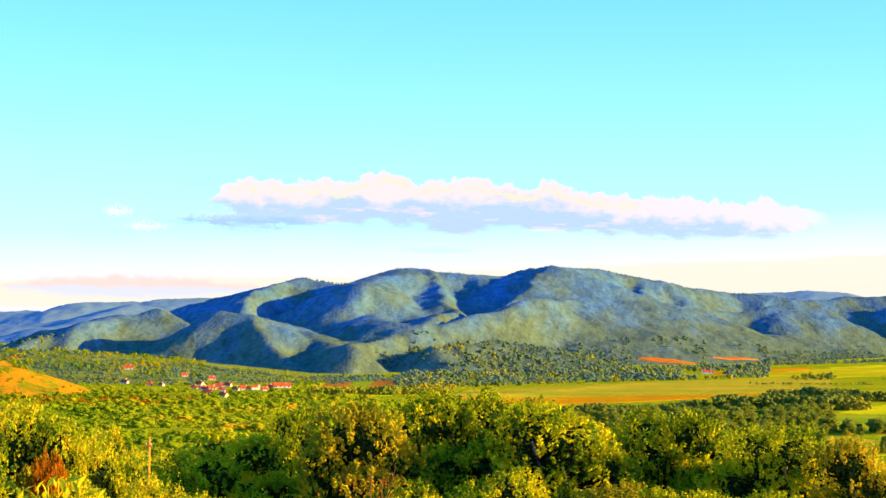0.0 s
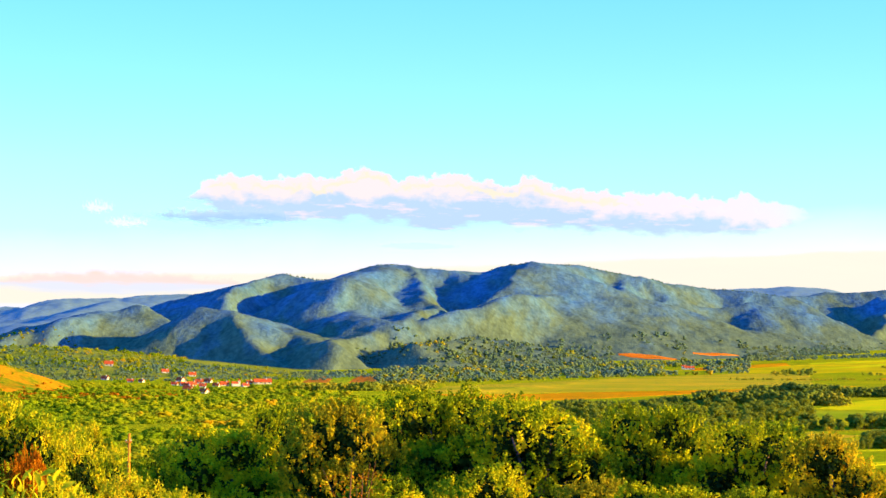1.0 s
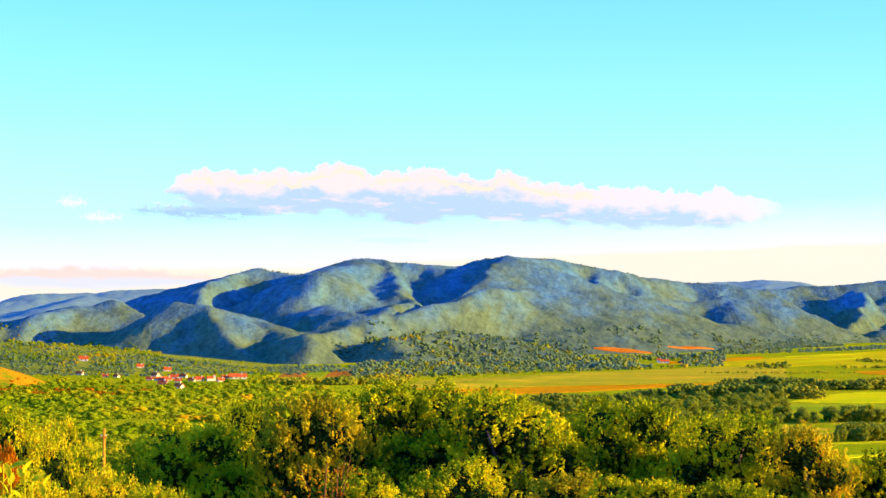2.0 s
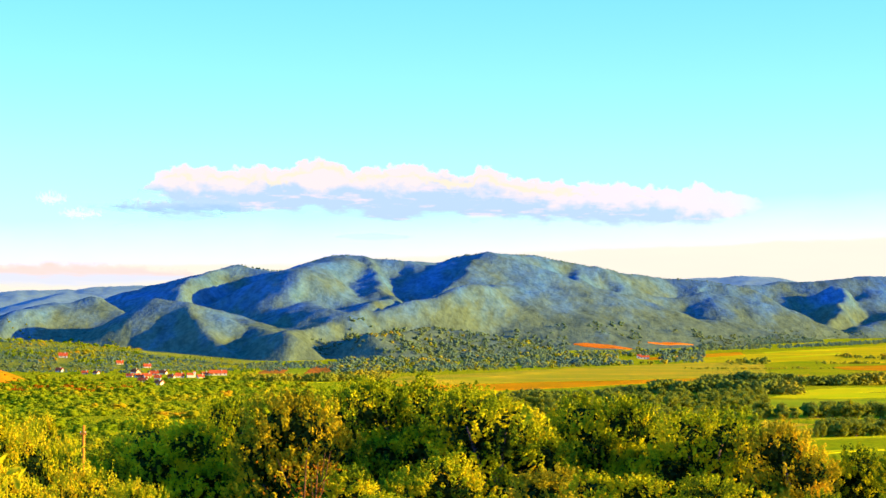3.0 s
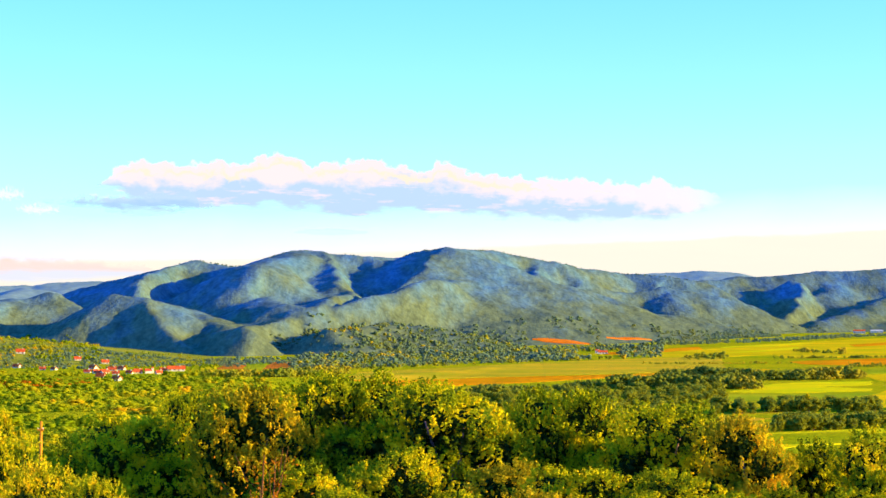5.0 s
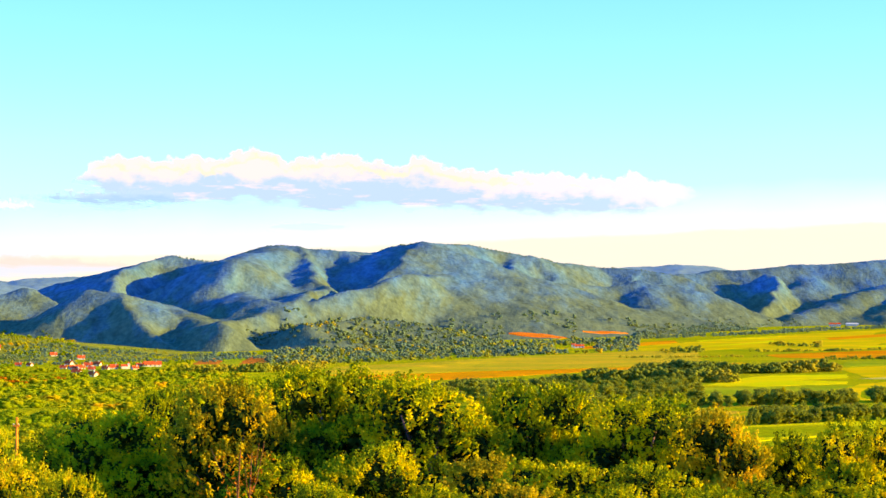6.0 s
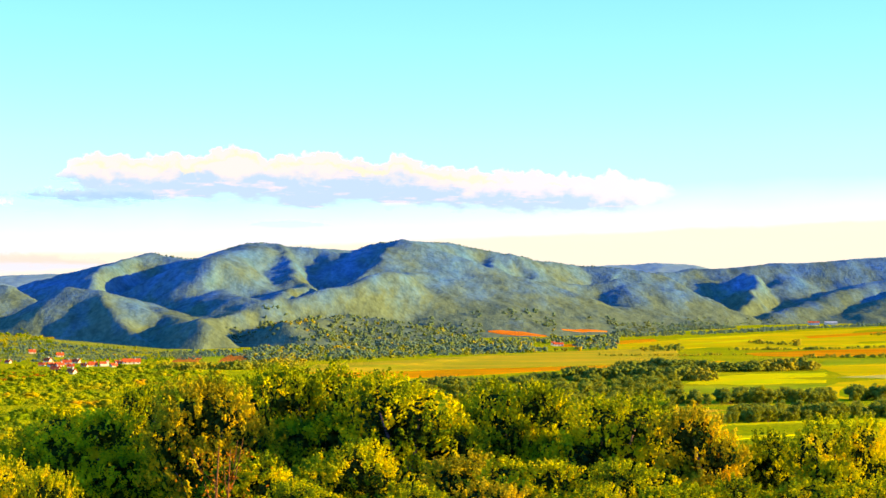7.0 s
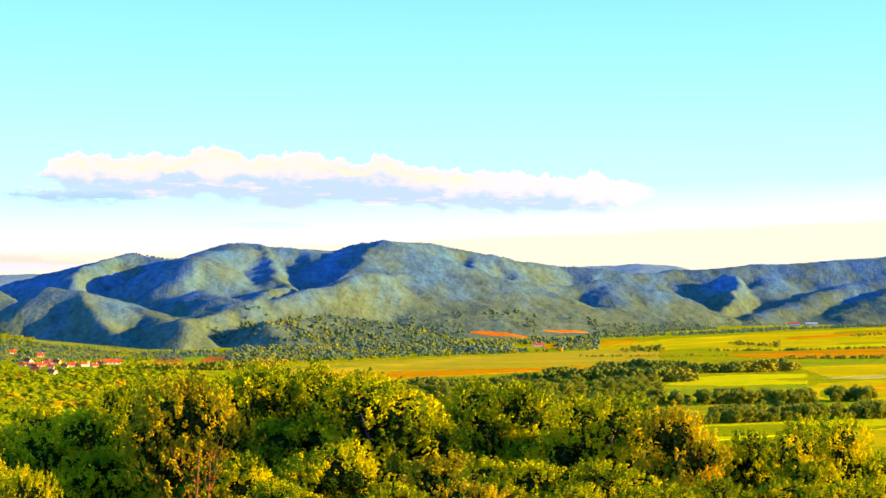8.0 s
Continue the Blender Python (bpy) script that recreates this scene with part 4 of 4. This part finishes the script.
SLIM_KIT = oak_parts(450, M_BUSH, width=3.0, high=10.0, low=0.8, clumps=220, per=6, leaf=0.6, leaf_width=0.45, lobes=13, reach=0.8, fill=26, inner_mat=M_BUSH)


def orchard(places, tall, label, group, rng):
    x, y = places
    z = surface(x, y)
    for k in range(len(x)):
        s = tall / 9.0 * rng.uniform(0.45, 1.0)
        w = s * rng.uniform(1.0, 1.7)
        plant("tree", VALLEY_KITS[int(rng.integers(4))], (float(x[k]), float(y[k]), float(z[k]) - 0.2), (w, w, s), float(rng.uniform(0, 6)), label, "tree", group)


orchard(row_of([(158, 940), (185, 955), (256, 987)], 84, 22, rng), 9.0, "dark green valley tree in a hedgerow", "hedgerow above the lime field", rng)
orchard(row_of([(162, 1105), (209, 1126), (237, 1126), (256, 1142)], 72, 30, rng), 8.5, "green valley tree in a copse", "copse between the fields", rng)
orchard(row_of([(270, 1150), (290, 1158)], 22, 22, rng), 9.5, "dark green tree in a dense square grove", "square grove", rng)
orchard(scatter([(39, 1242), (201, 1355), (161, 1066), (58, 987)], 170, rng), 9.0, "broad green tree in the valley wood", "wood below the slope", rng)
x, y = (212, 1115)
plant("tree", SLIM_KIT, (x, y, float(surface(x, y))), (1.1, 1.1, 0.95), 0.0, "slim yellow-leaved poplar standing out of a copse", "tree")

# woods and hedges farther off
woods("wood", row_of([(136, 1453), (180, 1453), (234, 1436)], 150, 90, rng), 11.0, M_WOOD_TREE, "dark green wood beside the orange field", rng, per=160, leaf=0.9, each=18)
woods("wood", row_of([(189, 1577), (262, 1567), (343, 1609)], 240, 60, rng), 12.0, M_WOOD_TREE, "dark green wood beyond the lime field", rng, per=160, leaf=0.9, each=18)
woods("wood", row_of([(20, 1290), (48, 1322), (84, 1356), (128, 1440)], 150, 34, rng), 7.5, M_WOOD_TREE, "dark green belt of trees along the stubble", rng, per=160, leaf=0.8, each=18)
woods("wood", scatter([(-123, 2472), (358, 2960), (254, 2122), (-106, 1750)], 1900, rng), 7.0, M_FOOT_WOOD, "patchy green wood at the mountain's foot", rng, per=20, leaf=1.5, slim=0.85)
woods("wood", scatter([(-106, 2374), (337, 2821), (246, 2103), (-100, 1725)], 450, rng), 7.0, M_VALLEY_TREE, "olive trees scattered in the wood at the mountain's foot", rng, per=20, leaf=1.5, slim=0.8)
woods("bushes", scatter([(-470, 1370), (-325, 1350), (-335, 1480), (-520, 1500)], 170, rng), 3.0, M_SCRUB, "green bushes dotted over the bare slope", rng, per=40, leaf=0.9, slim=0.8, uphill=True)
woods("heath", scatter([(-394, 1556), (-211, 1404), (-177, 1116), (-268, 1060)], 420, rng), 2.6, M_RUST, "rusty red heath along the brow", rng, per=24, leaf=0.8, slim=1.0)
woods("wood", row_of([(-147, 1527), (-101, 1527), (-54, 1609)], 220, 110, rng), 7.5, M_VALLEY_TREE, "dark belt of trees beyond the scrub", rng, per=120, leaf=0.9, each=14)
woods("wood", scatter([(-206, 2085), (-83, 2122), (-71, 1949), (-188, 1903)], 220, rng), 4.5, M_FOOT_WOOD, "low trees between the village and the mountain", rng)
woods("hedge", row_of([(365, 2085), (439, 2085), (606, 2200)], 130, 12, rng), 4.0, M_VALLEY_TREE, "long dark hedge between fields", rng, per=16, leaf=1.5, slim=0.7)
woods("hedge", row_of([(388, 1844), (516, 1873)], 70, 12, rng), 5.0, M_VALLEY_TREE, "dark hedge between fields", rng, per=16, leaf=1.5, slim=0.7)
woods("hedge", row_of([(216, 1918), (284, 1918), (354, 1933)], 60, 10, rng), 3.0, M_VALLEY_TREE, "low hedge along the field", rng, per=16, leaf=1.5, slim=0.8)
woods("copse", row_of([(268, 2067), (311, 2103)], 26, 60, rng), 9.0, M_VALLEY_TREE, "copse standing in the golden field", rng)
woods("copse", row_of([(430, 2328), (462, 2241)], 34, 60, rng), 7.0, M_VALLEY_TREE, "low copse standing in the golden field", rng)
woods("copse", row_of([(654, 2694), (777, 2821)], 40, 60, rng), 7.0, M_VALLEY_TREE, "low copse standing in the golden field", rng)
woods("wood", row_of([(221, 2664), (326, 2821), (560, 3197)], 420, 120, rng), 5.5, M_FOOT_WOOD, "dark belt of trees below the mountain", rng, per=18, leaf=2.2)
woods("wood", row_of([(304, 2635), (471, 2821), (655, 3114), (957, 3475)], 520, 90, rng), 5.5, M_FOOT_WOOD, "dark belt of trees along the far fields", rng, per=18, leaf=2.2)
woods("wood", scatter([(-470, 2328), (-198, 2122), (-154, 1653), (-334, 1653)], 460, rng), 4.2, M_SCRUB, "garden trees and bushes round the village", rng, per=34, leaf=1.0, slim=0.55)
woods("wood", scatter([(-674, 2635), (-343, 2283), (-283, 1918), (-507, 1981)], 700, rng), 4.5, M_SCRUB, "green woodland on the low rise by the hill", rng, per=30, leaf=1.2, slim=0.8, uphill=True)
woods("wood", scatter([(-340, 2070), (-150, 2030), (-150, 1840), (-310, 1850)], 460, rng), 3.4, M_FOOT_WOOD, "low bushes and young trees on the meadow behind the village", rng, per=26, leaf=1.1, slim=0.9, uphill=True)
woods("wood", scatter([(-600, 2160), (-240, 2040), (-250, 1780), (-520, 1840)], 820, rng), 4.0, M_FOOT_WOOD, "patchy bushes and small trees over the low rise", rng, per=26, leaf=1.3, slim=0.9, uphill=True)


def box_mesh(x0, x1, y0, y1, z0, z1):
    v = [(x, y, z) for z in (z0, z1) for y in (y0, y1) for x in (x0, x1)]
    return v, [(0, 2, 3, 1), (4, 5, 7, 6), (0, 1, 5, 4), (2, 6, 7, 3), (0, 4, 6, 2), (1, 3, 7, 5)]


def roof_mesh(w, d, h, rise, eave=0.5, thick=0.22):
    """A gabled roof with eaves, as a thick folded slab along x."""
    prof = [(-d / 2 - eave, h - eave * rise / (d / 2)), (0, h + rise), (d / 2 + eave, h - eave * rise / (d / 2))]
    v = []
    for x in (-w / 2 - eave, w / 2 + eave):
        v += [(x, y, z) for y, z in prof] + [(x, y, z + thick) for y, z in prof]
    f = [(0, 1, 7, 6), (1, 2, 8, 7), (3, 9, 10, 4), (4, 10, 11, 5), (0, 3, 4, 1), (1, 4, 5, 2), (6, 7, 10, 9), (7, 8, 11, 10), (0, 6, 9, 3), (2, 5, 11, 8)]
    return v, f


def house(name, at, w, d, h, rise, turn, label, category="house", group="", wall=None, roof=None):
    x, y = at
    root = thing(name, (x, y, float(surface(x, y)) - 0.1), label, category, group, turn=turn)
    gable = [(-w / 2, -d / 2, -0.6), (w / 2, -d / 2, -0.6), (w / 2, d / 2, -0.6), (-w / 2, d / 2, -0.6),
             (-w / 2, -d / 2, h), (w / 2, -d / 2, h), (w / 2, d / 2, h), (-w / 2, d / 2, h), (-w / 2, 0, h + rise), (w / 2, 0, h + rise)]
    gf = [(0, 1, 5, 4), (2, 3, 7, 6), (1, 2, 6, 9, 5), (3, 0, 4, 8, 7), (0, 3, 2, 1)]
    part("wall", mesh_of("wall", gable, gf, wall or M_WALL), root)
    part("roof", mesh_of("roof", *roof_mesh(w, d, h, rise), roof or M_ROOF), root)
    part("chimney", mesh_of("chimney", *box_mesh(w * 0.2, w * 0.2 + 0.6, -0.9, -0.3, h, h + rise + 0.9), M_WALL), root)
    bays = max(2, int(w / 3))
    for storey in range(max(1, int(h / 2.8))):
        for b in range(bays):
            xx = -w / 2 + w * (b + 0.5) / bays
            if storey == 0 and b == bays // 2:
                part("door", mesh_of("door", *box_mesh(xx - 0.5, xx + 0.5, -d / 2 - 0.06, -d / 2 + 0.1, 0, 2.05), M_WOOD), root)
                continue
            z0 = 0.9 + 2.8 * storey
            win = part("window", mesh_of("window", *box_mesh(xx - 0.55, xx + 0.55, -d / 2 - 0.03, -d / 2 + 0.1, z0, z0 + 1.25), M_GLASS), root)
            part("sill", mesh_of("sill", *box_mesh(xx - 0.65, xx + 0.65, -d / 2 - 0.14, -d / 2 + 0.02, z0 - 0.1, z0 - 0.02), M_WALL), win)
    return root


hrng = random.Random(5)
for k, at in enumerate(VILLAGE):
    big = 0.74 if k == 0 else hrng.uniform(0.44, 0.60)
    house("house", at, 10.5 * big, 7.5 * big, 3.0 * big, 3.4 * big, hrng.uniform(-0.6, 0.6), "cream village house with a red tiled roof", group="houses of the village")
house("house", (-194, 1718), 14, 5, 2.2, 2.2, 0.25, "long village house under a red tiled roof", group="houses of the village")
house("farmhouse", (205, 2241), 10, 5, 2.2, 1.6, 0.1, "long white farmhouse with an orange-red roof")
house("barn", (201, 2262), 4, 4, 3.2, 1.1, 0.1, "white farm building beside the farmhouse")
house("farmhouse", (726, 3377), 18, 8, 4.0, 2.0, -0.1, "long white building with a red roof by the far trees")
house("barn", (765, 3425), 20, 8, 3.6, 1.2, -0.1, "low white farm shed by the far trees", roof=M_WALL)


def church(at):
    x, y = at
    root = thing("church", (x, y, float(surface(x, y)) - 0.1), "small cream village church with a red-capped tower", "church", turn=0.3, size=0.42)
    part("nave", mesh_of("nave", *box_mesh(-8, 4, -4, 4, -0.6, 5.5), M_WALL), root)
    part("roof", mesh_of("roof", *roof_mesh(12, 8, 5.5, 3.6), M_ROOF), root, at=Matrix.Translation((-2, 0, 0)))
    tower = part("tower", mesh_of("tower", *box_mesh(4.02, 8.4, -2.2, 2.2, -0.6, 10.5), M_WALL), root)
    cap = [(3.8, -2.5, 10.5), (8.6, -2.5, 10.5), (8.6, 2.5, 10.5), (3.8, 2.5, 10.5), (6.2, 0, 14.0)]
    part("spire", mesh_of("spire", cap, [(0, 1, 4), (1, 2, 4), (2, 3, 4), (3, 0, 4), (3, 2, 1, 0)], M_ROOF), tower, "red pointed cap")
    part("belfry_opening", mesh_of("belfry_opening", *box_mesh(5.6, 6.8, -2.26, -2.0, 7.6, 9.6), M_GLASS), tower)


church((-207, 1646))

# ---- near things ----


def utility_pole(x, y, top):
    z = float(land(x, y))
    h = top - z
    root = thing("utility_pole", (x, y, z), "sunlit wooden utility pole with a short crossarm in the scrub", "pole")
    part("post", mesh_of("post", *tube([(0, 0, -0.8), (0, 0, h * 0.5), (0.02, 0, h)], [0.15, 0.13, 0.10], 10), M_POLE, True), root)
    arm = part("crossarm", mesh_of("crossarm", *box_mesh(-0.26, 0.26, -0.2, -0.08, h - 0.75, h - 0.62), M_POLE), root)
    for xx in (-0.2, 0.2):
        part("insulator", mesh_of("insulator", *tube([(xx, -0.14, h - 0.62), (xx, -0.14, h - 0.5)], [0.04, 0.05], 8), M_WALL, True), arm)


utility_pole(*(-30.14, 170.00, 54.63))


def dead_tree(x, y, top, seed, label):
    rng = random.Random(seed)
    z = float(land(x, y))
    h = top - z
    root = thing("dead_tree", (x, y, z), label, "tree")
    part("trunk", mesh_of("trunk", *tube([(0, 0, -0.4), (0.05, 0, h * 0.3), (-0.06, 0.02, h * 0.65), (0.02, 0, h)], [0.055, 0.045, 0.03, 0.01]), M_DEADWOOD, True), root)
    for k in range(8):
        z0 = h * rng.uniform(0.3, 0.85)
        a, ln = rng.uniform(0, 6.28), rng.uniform(0.5, 1.1)
        mid = (math.cos(a) * ln * 0.5, math.sin(a) * ln * 0.5, z0 + ln * 0.45)
        end = (math.cos(a) * ln * 0.8, math.sin(a) * ln * 0.8, z0 + ln * 1.1)
        part("limb", mesh_of("limb", *tube([(0, 0, z0), mid, end], [0.02, 0.014, 0.006], 5), M_DEADWOOD, True), root)
    g = np.random.default_rng(seed)
    n = 90
    c = np.stack([g.normal(0, 0.45, n), g.normal(0, 0.4, n), h * g.uniform(0.6, 1.0, n)], 1)
    part("crown", mesh_of("crown", *leaf_sheet(c, g.normal(size=(n, 3)), 0.10, 0.06, g), M_RUST), root, "sparse rust-brown dead leaves")


dead_tree(*(-3.54, 50.00, 61.14), 3, "slender dead tree with red-brown bare branches")
dead_tree(*(-3.33, 51.00, 60.98), 4, "slender dead tree with red-brown bare branches")


def rusty_bush(x, y, top):
    stand(RUST_KIT, "bush", x, y, top, 0.50, 0.4, "half-dead bush with rusty orange leaves", "bush", "bushes by the lookout")


RUST_KIT = oak_parts(500, M_RUST, clumps=200, low=4.7, leaf=0.13, leaf_width=0.10, lobes=9, inner_mat=M_RUST, fill=60)
rusty_bush(*(-5.73, 25.00, 63.31))


def sprig(x, y, top, seed):
    """A leafy stem near the lookout, each leaf a curled blade."""
    rng = random.Random(seed)
    z = float(land(x, y))
    h = top - z
    root = thing("leafy_sprig", (x, y, z), "sunlit shrub stem with broad yellow-green leaves", "shrub", "sprigs by the lookout")
    part("stem", mesh_of("stem", *tube([(0, 0, -0.1), (0.01, 0.01, h * 0.5), (0.0, 0.02, h)], [0.006, 0.004, 0.002], 6), M_BUSH, True), root)
    v, f = [], []
    for i in range(6):
        t = i / 5
        wd = 0.5 * math.sin(math.pi * min(1, 0.08 + t * 0.92)) ** 0.8 * 0.58
        zz = -0.25 * t * t
        v += [(t, -wd, zz + 0.12 * wd), (t, 0, zz - 0.03), (t, wd, zz + 0.12 * wd)]
    for i in range(5):
        f += [(3 * i, 3 * i + 3, 3 * i + 4, 3 * i + 1), (3 * i + 1, 3 * i + 4, 3 * i + 5, 3 * i + 2)]
    blade = mesh_of("leaf", v, f, M_BUSH, True)
    for k in range(26):
        zz = h - 0.012 - 0.010 * k - 0.0012 * k * k
        s = rng.uniform(0.026, 0.042)
        spin = Euler((0, 0, k * 2.4 + rng.uniform(-0.3, 0.3))).to_matrix().to_4x4() @ Euler((0, -rng.uniform(0.5, 1.25), 0)).to_matrix().to_4x4() @ Euler((rng.uniform(-0.8, 0.8), 0, 0)).to_matrix().to_4x4()
        m = Matrix.Translation((0, 0, zz)) @ spin @ Matrix.Translation((0.004, 0, 0)) @ Matrix.Diagonal((s, s * 0.8, s, 1.0))
        part("leaf", blade, root, at=m)


for k, p in enumerate([(-1.22, 5.20, 64.59), (-1.15, 5.00, 64.62), (-1.11, 4.90, 64.63), (-1.12, 5.10, 64.60), (-1.08, 5.00, 64.59), (-1.20, 5.00, 64.60), (-1.26, 5.10, 64.59), (-1.09, 5.20, 64.56)]):
    sprig(*p, 20 + k)
